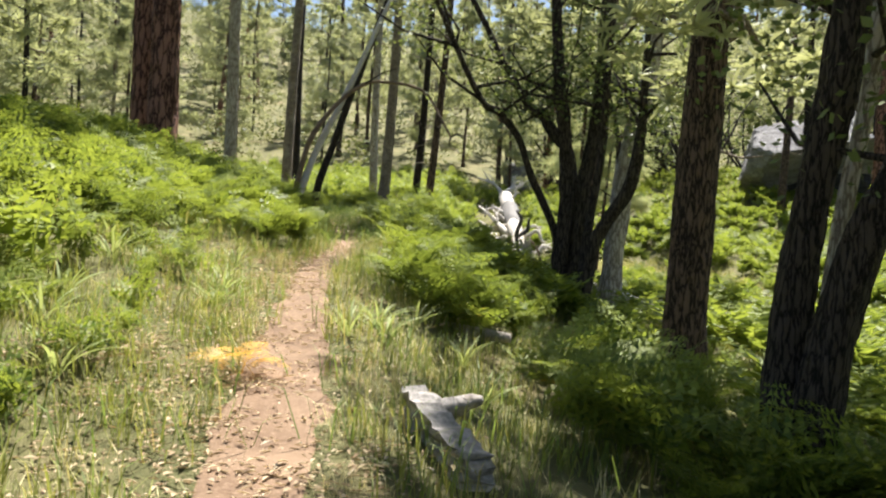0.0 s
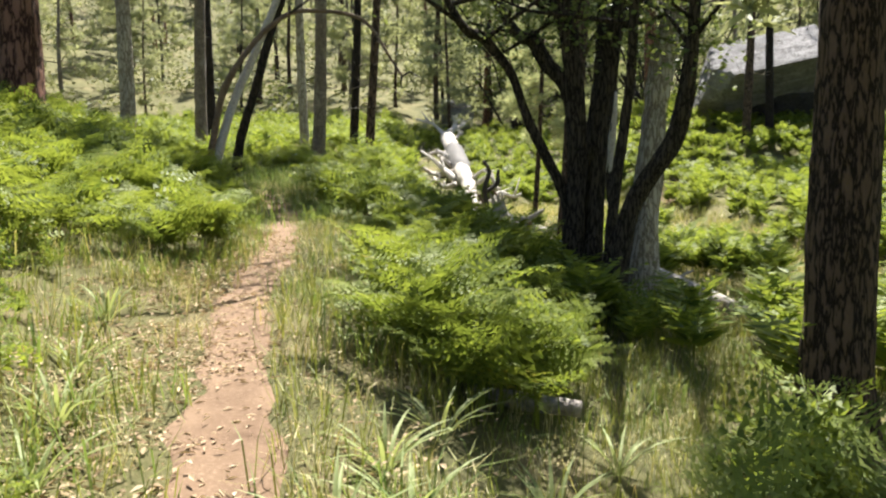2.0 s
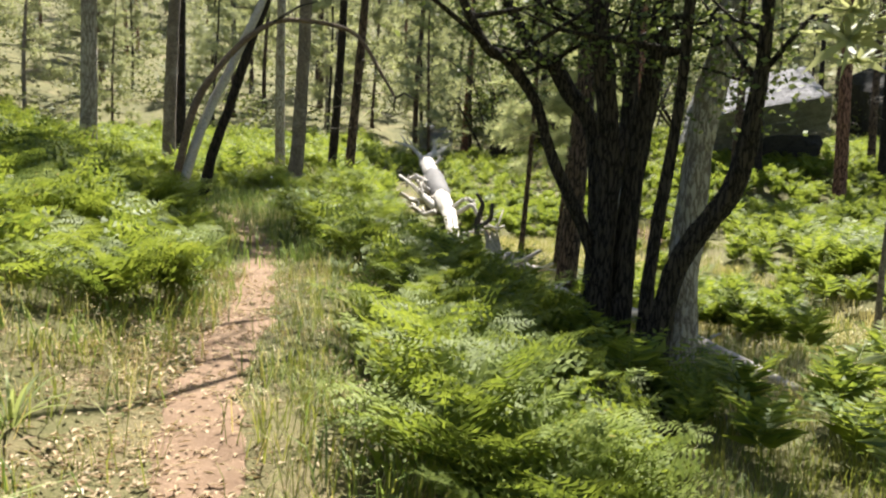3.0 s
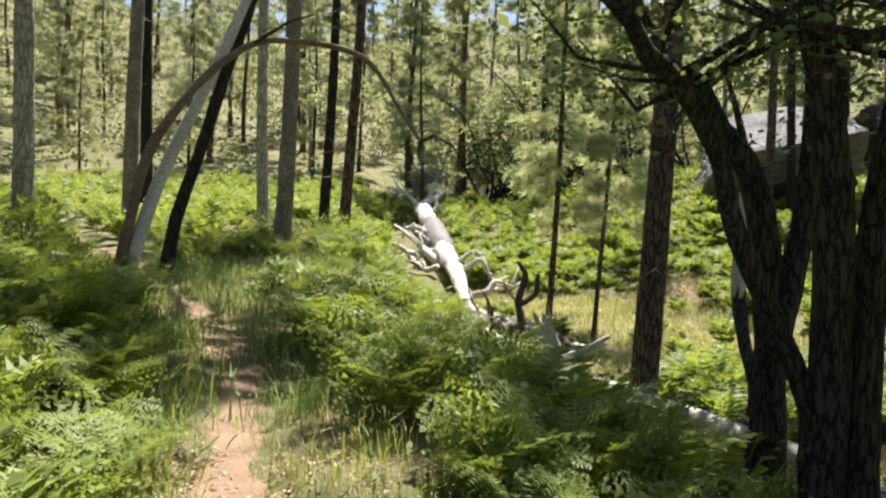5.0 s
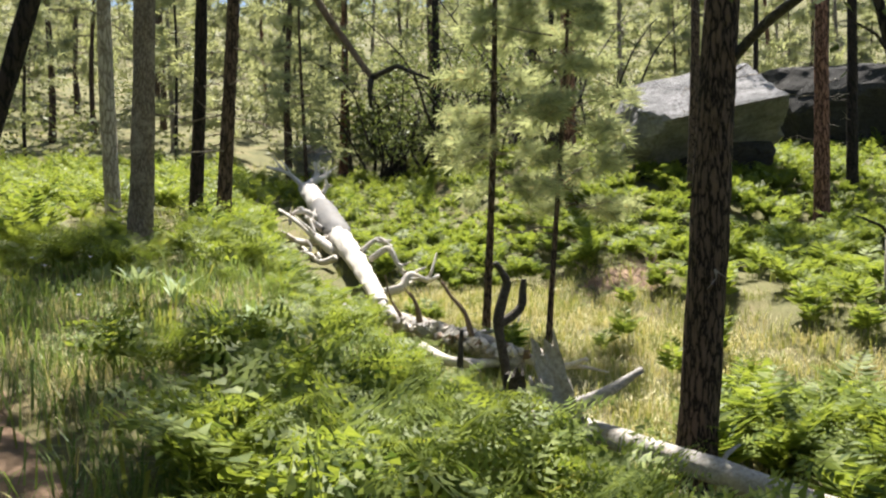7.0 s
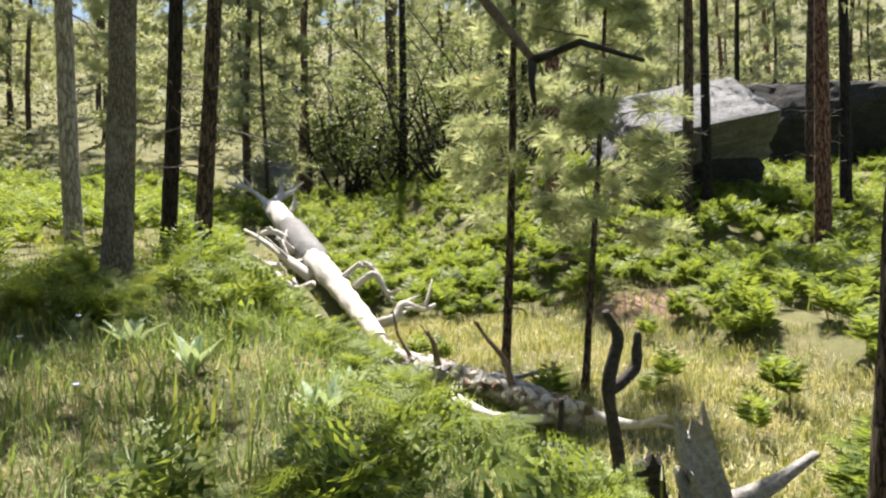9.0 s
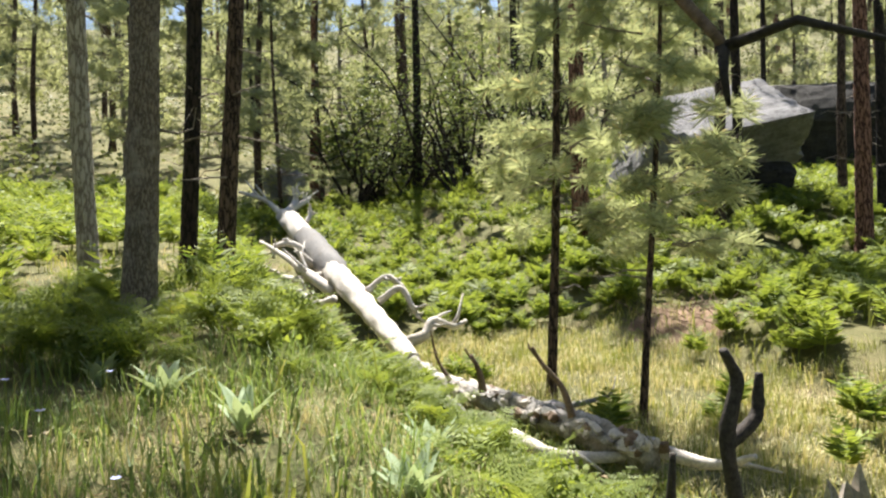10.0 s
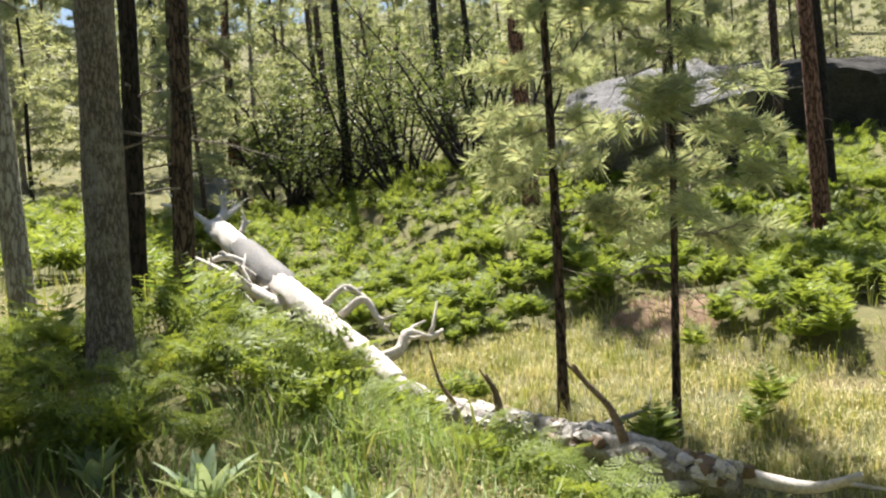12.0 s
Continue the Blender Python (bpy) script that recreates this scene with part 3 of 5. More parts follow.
oak("oak clump of several dark crooked stems beside the trail", [
    ([(2.13, 13.63, -0.3), (2.23, 13.65, 1.7), (2.11, 13.56, 2.92), (2.0, 13.54, 3.63)], 0.115, 0.10, BARK_OAK),
    ([(2.38, 13.58, -0.3), (2.47, 13.69, 1.52), (2.62, 13.66, 2.76), (2.69, 13.56, 3.66)], 0.105, 0.10, BARK_OAK),
    ([(2.13, 13.66, 0.6), (2.07, 13.68, 1.17), (1.65, 13.66, 2.01), (1.44, 13.55, 2.54), (1.1, 13.34, 2.92), (0.62, 12.99, 3.35)], 0.06, 0.055, BARK_OAK),
    ([(2.38, 12.93, -0.3), (2.51, 13.05, 1.1), (2.65, 12.96, 2.38), (2.64, 12.76, 3.46)], 0.06, 0.05, BARK_OAK),
    ([(2.9, 13.32, -0.3), (3.03, 13.51, 1.21), (3.2, 13.58, 2.64), (3.4, 13.53, 3.67)], 0.15, 0.13, BARK_PALE),
    ([(2.4, 12.59, -0.3), (2.55, 12.61, 0.96), (2.94, 12.37, 1.73), (3.06, 12.25, 2.47), (3.05, 12.1, 3.31)], 0.095, 0.06, BARK_OAK),
], 3.4, 31, 3300, 0.075, [(2.0, 13.4, 3.3, 260, 0.28), (3.1, 12.4, 2.7, 320, 0.3), (2.6, 13.0, 3.4, 320, 0.35), (1.2, 13.4, 3.3, 160, 0.25), (3.3, 13.2, 3.3, 260, 0.35)])
oak("leaning double-stemmed oak with rough dark bark", [
    ([(2.76, 5.92, -0.8), (2.85, 6.1, 0.53), (2.96, 6.01, 1.66), (3.03, 5.87, 2.59)], 0.125, 0.115, BARK_OAK),
    ([(2.83, 5.8, -0.8), (2.98, 5.81, 0.36), (3.11, 5.66, 1.12), (3.3, 5.46, 1.93)], 0.13, 0.11, BARK_OAK),
    ([(3.12, 6.28, -0.8), (3.28, 6.47, 0.95), (3.4, 6.43, 1.93), (3.41, 6.33, 2.75)], 0.06, 0.05, BARK_PALE),
], 3.6, 33, 4500, 0.08)
oak("oak stem bending over the gully's edge", [
    ([(2.4, 14.71, -0.3), (2.48, 14.82, 1.43), (2.38, 14.9, 2.48), (2.08, 14.91, 2.89), (1.86, 14.85, 3.22), (1.49, 14.75, 3.5)], 0.11, 0.08, BARK_OAK),
    ([(2.45, 14.75, 1.2), (2.75, 14.8, 2.4), (2.8, 14.8, 3.5)], 0.09, 0.07, BARK_OAK),
], 3.6, 34, 4600, 0.07, [(2.2, 14.8, 3.6, 200, 0.3), (2.7, 14.8, 3.2, 200, 0.3)])
bent = empty("dead_sapling", 3.41, 17.07, hz(3.41, 17.07), "thin crooked dead sapling, bark half peeled", "tree")
bp = curve_points([(0, 0, -0.2), (0.27, 0.19, 0.8), (0.24, 0.43, 1.42), (0.25, 0.59, 2.06), (0.33, 0.63, 3.1), (0.3, 0.69, 3.7), (0.1, 0.8, 4.6)], 30)
part("stem", mesh_of("stem", *tube(bp, [0.09, 0.08, 0.075, 0.07, 0.05, 0.02], 9, 0.15, 3), BARK_OAK, True), bent)
part("peeled_wood", mesh_of("peeled_wood", *tube(bp[13:21], [0.07, 0.082, 0.08, 0.06], 9, 0.1, 4), WOOD_PALE, True), bent, "pale bare wood where bark peeled")
for k in range(4):
    q = bp[12 + 4 * k]
    part("twig", mesh_of("twig", *tube([q, q + np.array([0.25 * (-1) ** k, -0.1, 0.15]), q + np.array([0.5 * (-1) ** k, -0.15, 0.22])], [0.018, 0.006], 5), BARK_OAK), bent)
thin = empty("thin_sapling", 7.68, 17.3, hz(7.68, 17.3), "thin bare grey sapling in the gully", "tree")
part("stem", mesh_of("stem", *tube(curve_points([(0, 0, -0.1), (0.03, 0, 1.2), (0.15, 0.05, 2.6), (0.2, 0, 5)], 20), [0.06, 0.02], 8, 0.1, 4), BARK_GREY, True), thin)

# small oak bush in the distance
bush = empty("oak_sapling", 7.45, 57, hz(7.45, 57), "bright green oak sapling on the far slope", "tree")
part("stem", mesh_of("stem", *tube(curve_points([(0, 0, -0.2), (0.1, 0, 1.2), (-0.2, 0, 2.4)], 8), [0.12, 0.05], 7), BARK_OAK, True), bush)
part("crown", mesh_of("crown", *leaf_cloud([(0.8, 0, 2.6), (-0.8, 0, 2.2), (0, 0, 3.4), (0.3, 0.5, 2.0), (-0.6, 0, 3.0), (1.2, 0, 1.8)], 0.55, 1500, 0.28, 6), OAK_LEAF), bush)

# ---- leaning dead trees ----
dead = empty("leaning_dead_tree", -3.1, 18.84, hz(-3.1, 18.84), "leaning dead tree, half bleached, with an arching branch", "dead tree")
o = np.array(dead.location)
part("stem", mesh_of("stem", *tube(curve_points([tuple(np.array(p) - o) for p in [(-3.3, 18.8, 0.9), (-3.05, 18.84, 2.06), (-2.76, 18.97, 2.94), (-2.4, 19.12, 3.8), (-2.06, 19.19, 4.61), (-1.3, 19.3, 6.5)]], 30), [0.085, 0.08, 0.07, 0.065, 0.05], 12, 0.1, 5), WOOD_WHITE, True), dead, "bleached bare stem")
part("branch", mesh_of("branch", *tube(curve_points([tuple(np.array(p) - o) for p in [(-3.4, 18.7, 0.9), (-3.17, 18.75, 2.12), (-2.92, 18.74, 3.03), (-2.42, 18.82, 3.8), (-1.84, 18.99, 4.33), (-1.27, 19.22, 4.44), (-0.66, 19.26, 4.36), (-0.35, 19.21, 4.13), (-0.07, 19.08, 3.67), (0.19, 18.87, 3.22)]], 60), [0.062, 0.062, 0.06, 0.05, 0.04, 0.038, 0.035, 0.03, 0.028, 0.02], 10, 0.12, 6), WOOD_BROWN, True), dead, "long arching brown branch")
# twigs in near-black wood: the shade at the arch's end is in their colour
for pts in ([(0.19, 18.87, 3.22), (0.33, 18.66, 3.27), (0.5, 18.4, 3.14)], [(0.19, 18.87, 3.22), (0.17, 18.85, 3.12), (0.18, 18.84, 3.0)], [(-1.84, 18.99, 4.33), (-1.4, 18.9, 4.6), (-1.1, 18.9, 4.7)]):
    part("twig", mesh_of("twig", *tube([np.array(p) - o for p in pts], [0.025, 0.01], 6, 0.1), WOOD_DARK, True), dead)
ld = empty("leaning_pine", -3.35, 22.07, hz(-3.35, 22.07), "leaning pine with blackened bark", "tree")
o = np.array(ld.location)
part("trunk", mesh_of("trunk", *tube(curve_points([tuple(np.array(p) - o) for p in [(-3.5, 22.0, 1.0), (-3.35, 22.07, 2.21), (-3.01, 22.08, 3.28), (-2.6, 21.95, 4.54), (-2.24, 21.84, 5.55), (-1.2, 21.6, 9), (-0.5, 21.4, 15)]], 50), [0.12, 0.095, 0.09, 0.08, 0.05], 12, 0.1, 8), BARK_DARK, True), ld)
# unseen crown added up here to shade the trail
for nm, me in (("branchwork", CROWN_SHADE[0]), ("crown", CROWN_SHADE[1])):
    ob = tagged(part(nm, me, ld), kind="stuff" if nm == "branchwork" else "")
    ob.location, ob.rotation_euler = (2.3, -0.5, -0.8), (0, 0, 2.0)


# ---- fallen wood ----
def crooked(steps, r0, r1, seed, kids=2):
    """A twisted bare branch with forks: a list of tubes."""
    r = np.random.default_rng(seed)
    out = [tube(curve_points([tuple(p) for p in steps], 16), [r0, r1], 8, 0.15, seed)]
    pts = curve_points([tuple(p) for p in steps], 16)
    for k in range(kids):
        i = r.integers(5, 14)
        d = (pts[-1] - pts[0])
        L = np.linalg.norm(d) * r.uniform(0.2, 0.4)
        d = d / np.linalg.norm(d) + r.normal(0, 0.6, 3)
        d /= np.linalg.norm(d)
        out.append(tube([pts[i], pts[i] + d * L * 0.5 + r.normal(0, 0.05, 3), pts[i] + d * L + r.normal(0, 0.1, 3)], [r1 * 1.3, r1 * 0.4], 6, 0.1))
    return out


log = empty("fallen_log", 2.75, 33, hz(2.75, 33), "long fallen pine log, bleached white with twisted bare branches", "log")
o = np.array(log.location)


def logp(x, y, up):
    return np.array([x, y, hz(x, y) + up]) - o


axis_pts = [logp(2.5, 30.3, 0.3), logp(2.55, 31.5, 0.45), logp(2.72, 34, 0.55)] + [np.array(p) - o for p in [(2.75, 36.0, 1.36), (2.65, 39.5, 2.15), (2.55, 43.5, 3.22), (2.45, 45.4, 3.6)]]
part("trunk", mesh_of("trunk", *tube(curve_points([tuple(p) for p in axis_pts], 60), [0.16, 0.18, 0.22, 0.26, 0.31, 0.345, 0.36, 0.24], 20, 0.12, 14), WOOD_WHITE, True), log)
barkpatch = curve_points([tuple(p) for p in [np.array(q) - o + np.array([0.03, 0, 0.02]) for q in [(2.73, 37.6, 1.72), (2.65, 39.5, 2.15), (2.58, 42.5, 2.95)]]], 20)
part("bark_sheet", mesh_of("bark_sheet", *tube(barkpatch, [0.22, 0.37, 0.395, 0.41, 0.42, 0.425, 0.40, 0.24], 20, 0.07, 15), OLD_BARK, True), log, "grey patch of weathered bark")
for k, (pts, r0) in enumerate([
        ([(2.5, 37, 1.3), (2.04, 38.0, 1.74), (1.7, 39.5, 2.18), (1.12, 41.0, 2.69)], 0.13), ([(2.4, 38, 1.7), (1.75, 38.6, 1.6), (1.3, 39, 1.75), (0.9, 39.2, 1.95)], 0.1),
        ([(2.4, 40, 2.3), (1.9, 40.2, 2.6), (1.5, 40.6, 2.5), (1.4, 40.2, 2.2)], 0.09), ([(2.3, 39.0, 2.0), (1.9, 38.6, 2.3), (2.0, 38.2, 1.9)], 0.08), ([(2.3, 36, 1.2), (1.9, 36.4, 1.1), (1.5, 37.2, 1.5)], 0.09),
        ([(2.8, 32.5, 0.45), (3.4, 32.4, 0.6), (3.65, 32.5, 0.9), (4.1, 32.5, 0.75), (4.4, 32.5, 0.85)], 0.1), ([(3.0, 34.5, 1.2), (3.5, 34.4, 1.5), (3.7, 34.2, 1.1), (3.9, 34.2, 0.8)], 0.07), ([(2.9, 35.2, 1.4), (3.4, 35.2, 1.75), (3.7, 34.8, 1.5)], 0.06),
        ([(2.5, 45.2, 3.6), (2.99, 45.9, 4.1), (2.91, 46.0, 4.7)], 0.16), ([(2.4, 45.2, 3.6), (1.9, 45.9, 4.2), (1.0, 46.0, 4.5)], 0.08), ([(2.5, 45.4, 3.7), (3.3, 46, 4.1), (3.6, 46, 4.3)], 0.12),
        ([(2.85, 42.8, 3.3), (3.0, 42.9, 3.6), (2.95, 42.9, 3.8)], 0.07)]):
    s = Soup()
    for v, f in crooked([np.array(p) - o for p in pts], r0 * 1.35, 0.045, 60 + k, 4):
        s.add(v, f)
    part("branch", s.mesh("branch", WOOD_WHITE, True), log, "twisted white branch")

# broken butt end of rotten wood
rot = empty("rotten_log", 3.0, 25.8, hz(3.0, 25.8) + 0.08, "rotten broken log end, cracked into blocks with peeling bark", "log")
o = np.array(rot.location)
part("trunk", mesh_of("trunk", *tube(curve_points([(0.2, -1.9, 0.16), (0.15, -1.3, 0.2), (0.02, -0.3, 0.24), (-0.2, 1.2, 0.26), (-0.5, 3.0, 0.26), (-0.5, 4.7, 0.34)], 44), [0.13, 0.16, 0.19, 0.17, 0.15, 0.15, 0.17], 18, 0.4, 21, 5), WOOD_GREY, True), rot)
r = np.random.default_rng(22)
for k in range(130):
    s = r.uniform(0, 1) ** 1.3
    c = np.array([0.18 - 0.6 * s, -1.9 + 4.6 * s, 0.0])
    a = r.uniform(0.1, 3.04)
    rad = 0.14 + 0.05 * min(1, s * 3)
    c = c + np.array([math.cos(a) * rad, 0, 0.2 + math.sin(a) * rad])
    bm = bmesh.new()
    bmesh.ops.create_icosphere(bm, subdivisions=2, radius=0.5)
    dims = (r.uniform(0.08, 0.17), r.uniform(0.12, 0.3), r.uniform(0.06, 0.12))
    for v in bm.verts:
        q = Vector((math.copysign(abs(v.co.x * 2) ** 0.6, v.co.x), math.copysign(abs(v.co.y * 2) ** 0.6, v.co.y), math.copysign(abs(v.co.z * 2) ** 0.6, v.co.z))) * 0.5
        q *= 1 + 0.5 * noise.noise(v.co * 3.5 + Vector((k, 0, 0)))
        v.co = Vector((q.x * dims[0], q.y * dims[1], q.z * dims[2]))
    me = bpy.data.meshes.new("wood_chunk")
    bm.to_mesh(me)
    bm.free()
    me.materials.append((WOOD_GREY, WOOD_BROWN, WOOD_WHITE)[int(r.choice(3, p=(0.25, 0.15, 0.6)))])
    ob = part("wood_chunk", me, rot)
    ob.location, ob.rotation_euler = c, (r.uniform(-0.4, 0.4), -(a - 1.57) + r.uniform(-0.3, 0.3), r.uniform(-0.3, 0.3))
for k, (pts, r0, mat) in enumerate([([(-0.1, -0.7, 0.4), (-0.18, -0.6, 0.75), (-0.4, -0.5, 1.05), (-0.5, -0.45, 1.25)], 0.05, WOOD_BROWN), ([(-0.45, 1.3, 0.4), (-0.5, 1.3, 0.7), (-0.62, 1.3, 0.95)], 0.06, WOOD_BROWN),
                                    ([(-0.55, 2.4, 0.4), (-0.75, 2.4, 0.75), (-0.85, 2.4, 1.2)], 0.035, WOOD_BROWN), ([(0.3, 0.3, 0.3), (0.7, 0.3, 0.35), (1.0, 0.2, 0.42)], 0.05, WOOD_GREY),
                                    ([(-0.9, -0.6, 0.25), (-0.6, -1.2, 0.12), (0.0, -1.5, 0.1), (0.35, -1.6, 0.2)], 0.1, WOOD_WHITE), ([(0.2, -1.6, 0.25), (0.65, -2.3, 0.15), (0.9, -2.7, 0.3)], 0.09, WOOD_WHITE)]):
    s = Soup()
    for v, f in crooked([np.array(p) for p in pts], r0, r0 * 0.35, 90 + k, 1):
        s.add(v, f)
    part("branch", s.mesh("branch", mat, True), rot)
hook = empty("curved_branch", 0.66, 23.1, hz(0.66, 23.1), "curved grey piece of dead branch standing in grass", "branch")
part("wood", mesh_of("wood", *tube(curve_points([(0.1, 0, -0.1), (0.12, 0, 0.12), (0.05, 0, 0.35), (-0.08, 0, 0.5)], 14), [0.06, 0.07, 0.04], 8, 0.1, 3), WOOD_GREY, True), hook)

# broken snag with its grey planks, and the thin log lying from it
snag = empty("broken_stump", 2.12, 20.3, hz(2.12, 20.3), "broken hollow stump of grey split wood, dark inside", "stump")
snag.scale = (1.1, 1.1, 1.0)
r = np.random.default_rng(23)
for k in range(6):
    a = 0.9 + k * 0.68
    w, hgt = r.uniform(0.06, 0.11), r.uniform(0.4, 0.75)
    pts = [(math.cos(a) * 0.2, math.sin(a) * 0.2, -0.2), (math.cos(a) * 0.19, math.sin(a) * 0.19, hgt * 0.5), (math.cos(a) * 0.15 - 0.05, math.sin(a) * 0.15, hgt)]
    part("splinter", mesh_of("splinter", *tube(curve_points(pts, 12), [w, w * 0.9, w * 0.35], 7, 0.2, 30 + k), WOOD_GREY if k % 3 else WOOD_DARK, True), snag)
def plank(name, foot, tip, width, thick, mat, parent, seed):
    """A split board with ragged top and uneven sides."""
    r = np.random.default_rng(seed)
    foot, tip = np.array(foot), np.array(tip)
    d = tip - foot
    side = np.cross(d, (0.2, 1, 0.1))
    side /= np.linalg.norm(side)
    out = np.cross(side, d / np.linalg.norm(d))
    v, f = [], []
    n, m = 14, 7
    for a in (-1, 1):
        for i in range(n):
            u = i / (n - 1)
            for j in range(m):
                q = j / (m - 1) * 2 - 1
                w = width * (1 - 0.5 * u) * (1 + 0.08 * r.normal())
                top = 1 + (0.04 * r.normal() if i == n - 1 else 0)
                v.append(foot + d * u * top + side * q * w / 2 + out * (a * thick / 2 + 0.012 * r.normal() + 0.05 * (1 - q * q)))
    g = np.arange(2 * n * m).reshape(2, n, m)
    for i in range(n - 1):
        for j in range(m - 1):
            f += [(g[0, i, j], g[0, i, j + 1], g[0, i + 1, j + 1], g[0, i + 1, j]), (g[1, i, j], g[1, i + 1, j], g[1, i + 1, j + 1], g[1, i, j + 1])]
        f += [(g[0, i, 0], g[0, i + 1, 0], g[1, i + 1, 0], g[1, i, 0]), (g[0, i, m - 1], g[1, i, m - 1], g[1, i + 1, m - 1], g[0, i + 1, m - 1])]
    for j in range(m - 1):
        f += [(g[0, n - 1, j], g[0, n - 1, j + 1], g[1, n - 1, j + 1], g[1, n - 1, j])]
    return part(name, mesh_of(name, v, f, mat), parent)


plank("plank", (0.2, -0.2, -0.1), (-0.05, -0.1, 1.2), 0.42, 0.09, WOOD_PALE, snag, 1)
plank("plank", (0.05, -0.28, -0.1), (-0.18, -0.2, 0.85), 0.22, 0.07, WOOD_GREY, snag, 2)
# near-black board at the hollow's left
plank("plank", (-0.2, 0.1, -0.1), (-0.28, 0.05, 0.9), 0.34, 0.09, WOOD_DARK, snag, 3)
part("root", mesh_of("root", *tube(curve_points([(0.1, -0.3, 0.25), (-0.2, -0.5, 0.22), (-0.5, -0.75, 0.05)], 14), [0.11, 0.1, 0.06], 10, 0.25, 42), WOOD_PALE, True), snag)
part("arm", mesh_of("arm", *tube(curve_points([(0.1, -0.1, 0.55), (0.4, -0.25, 0.7), (0.75, -0.35, 0.95)], 12), [0.08, 0.065, 0.03], 9, 0.2, 41), WOOD_GREY, True), snag, "broken grey limb")
fork = empty("forked_branch", 1.93, 21.05, hz(1.93, 21.05), "forked dark dead branch standing upright", "branch")
top_z = 1.75 - hz(1.93, 21.05)
for pts, r0 in (([(0.13, 0, -0.2), (0.09, 0, top_z * 0.2), (0.03, 0, top_z * 0.45), (-0.03, 0, top_z * 0.66), (0.02, 0, top_z * 0.78), (0.07, 0, top_z * 0.88), (0.02, 0, top_z * 0.94), (-0.06, -0.02, top_z)], 0.055),
                ([(-0.03, 0, top_z * 0.64), (0.1, 0, top_z * 0.68), (0.23, 0, top_z * 0.74), (0.25, 0, top_z * 0.82), (0.26, 0, top_z * 0.9)], 0.05), ([(-0.36, 0.1, -0.1), (-0.42, 0.1, top_z * 0.35), (-0.4, 0.1, top_z * 0.62)], 0.04)):
    part("prong", mesh_of("prong", *tube(curve_points(pts, 22), [r0, r0, r0 * 0.55], 9, 0.14, 50), WOOD_DARK, True), fork)
lean_log = empty("thin_log", 3.46, 16.65, hz(3.46, 16.65), "thin grey barkless log lying across the slope", "log")
o = np.array(lean_log.location)
lying = [(2.4, 20.5, 0.16), (2.9, 18.7, 0.14), (3.46, 16.65, 0.09), (3.9, 15.0, -0.08), (4.3, 13.5, hz(4.3, 13.5) + 0.08)]
part("trunk", mesh_of("trunk", *tube(curve_points([tuple(np.array(p) - o) for p in lying], 36), [0.11, 0.105, 0.1, 0.095, 0.09], 14, 0.14, 17), WOOD_PALE, True), lean_log)
for k, (i, dx, dz) in enumerate(((1, 0.3, 0.12), (2, -0.25, 0.2), (3, 0.28, 0.1))):
    q = np.array(lying[i]) - o
    part("branch_stub", mesh_of("branch_stub", *tube([q, q + np.array([dx * 0.5, 0.05, dz]), q + np.array([dx, 0.1, dz * 1.4])], [0.03, 0.012], 6, 0.1, k), WOOD_PALE, True), lean_log)
small = empty("small_log", 0.85, 9.0, hz(0.85, 9.0), "short weathered grey log in the grass", "log")
part("trunk", mesh_of("trunk", *tube(curve_points([(-0.3, 0.1, 0.12), (0, 0, 0.08), (0.35, -0.12, 0.05)], 14), [0.05, 0.06, 0.05], 9, 0.15, 18), WOOD_GREY, True), small)
stump = empty("weathered_root", 0.66, 4.95, hz(0.66, 4.95), "weathered grey root stub beside the trail", "stump")
plank("wood", (-0.2, 0.22, 0.12), (0.16, -0.42, 0.0), 0.32, 0.16, WOOD_GREY, stump, 5)
part("root", mesh_of("root", *tube(curve_points([(-0.08, 0.1, 0.14), (0.1, 0.18, 0.2), (0.2, 0.24, 0.21)], 10), [0.06, 0.02], 10, 0.4, 20), WOOD_GREY, True), stump)


# ---- boulders ----
def boulder(planes, cx, cy, cz, size, turn, seed, label, mat=ROCK):
    """A block cut by flat faces: each plane is a direction and its distance."""
    r = np.random.default_rng(seed)
    cuts = [(Vector(n).normalized(), d) for *n, d in planes]
    for k in range(9):
        n = Vector(r.normal(0, 1, 3)).normalized()
        cuts.append((n, r.uniform(0.95, 1.12)))
    bm = bmesh.new()
    bmesh.ops.create_icosphere(bm, subdivisions=5, radius=1)
    for v in bm.verts:
        p = v.co.normalized()
        d = min(c / max(n.dot(p), 1e-3) for n, c in cuts if n.dot(p) > 0.02)
        d = min(d, 1.5) * (1 + 0.05 * noise.fractal(p * 2.5 + Vector((seed * 3.1, 0, 0)), 1.0, 2.0, 5) + 0.015 * noise.noise(p * 14 + Vector((seed, 0, 0))))
        v.co = Vector((p.x * d * size[0], p.y * d * size[1], p.z * d * size[2]))
    me = bpy.data.meshes.new("boulder")
    bm.to_mesh(me)
    bm.free()
    me.materials.append(mat)
    ob = new("boulder", me)
    ob.matrix_world = pose(cx, cy, cz, *turn)
    return tagged(ob, label, "boulder")


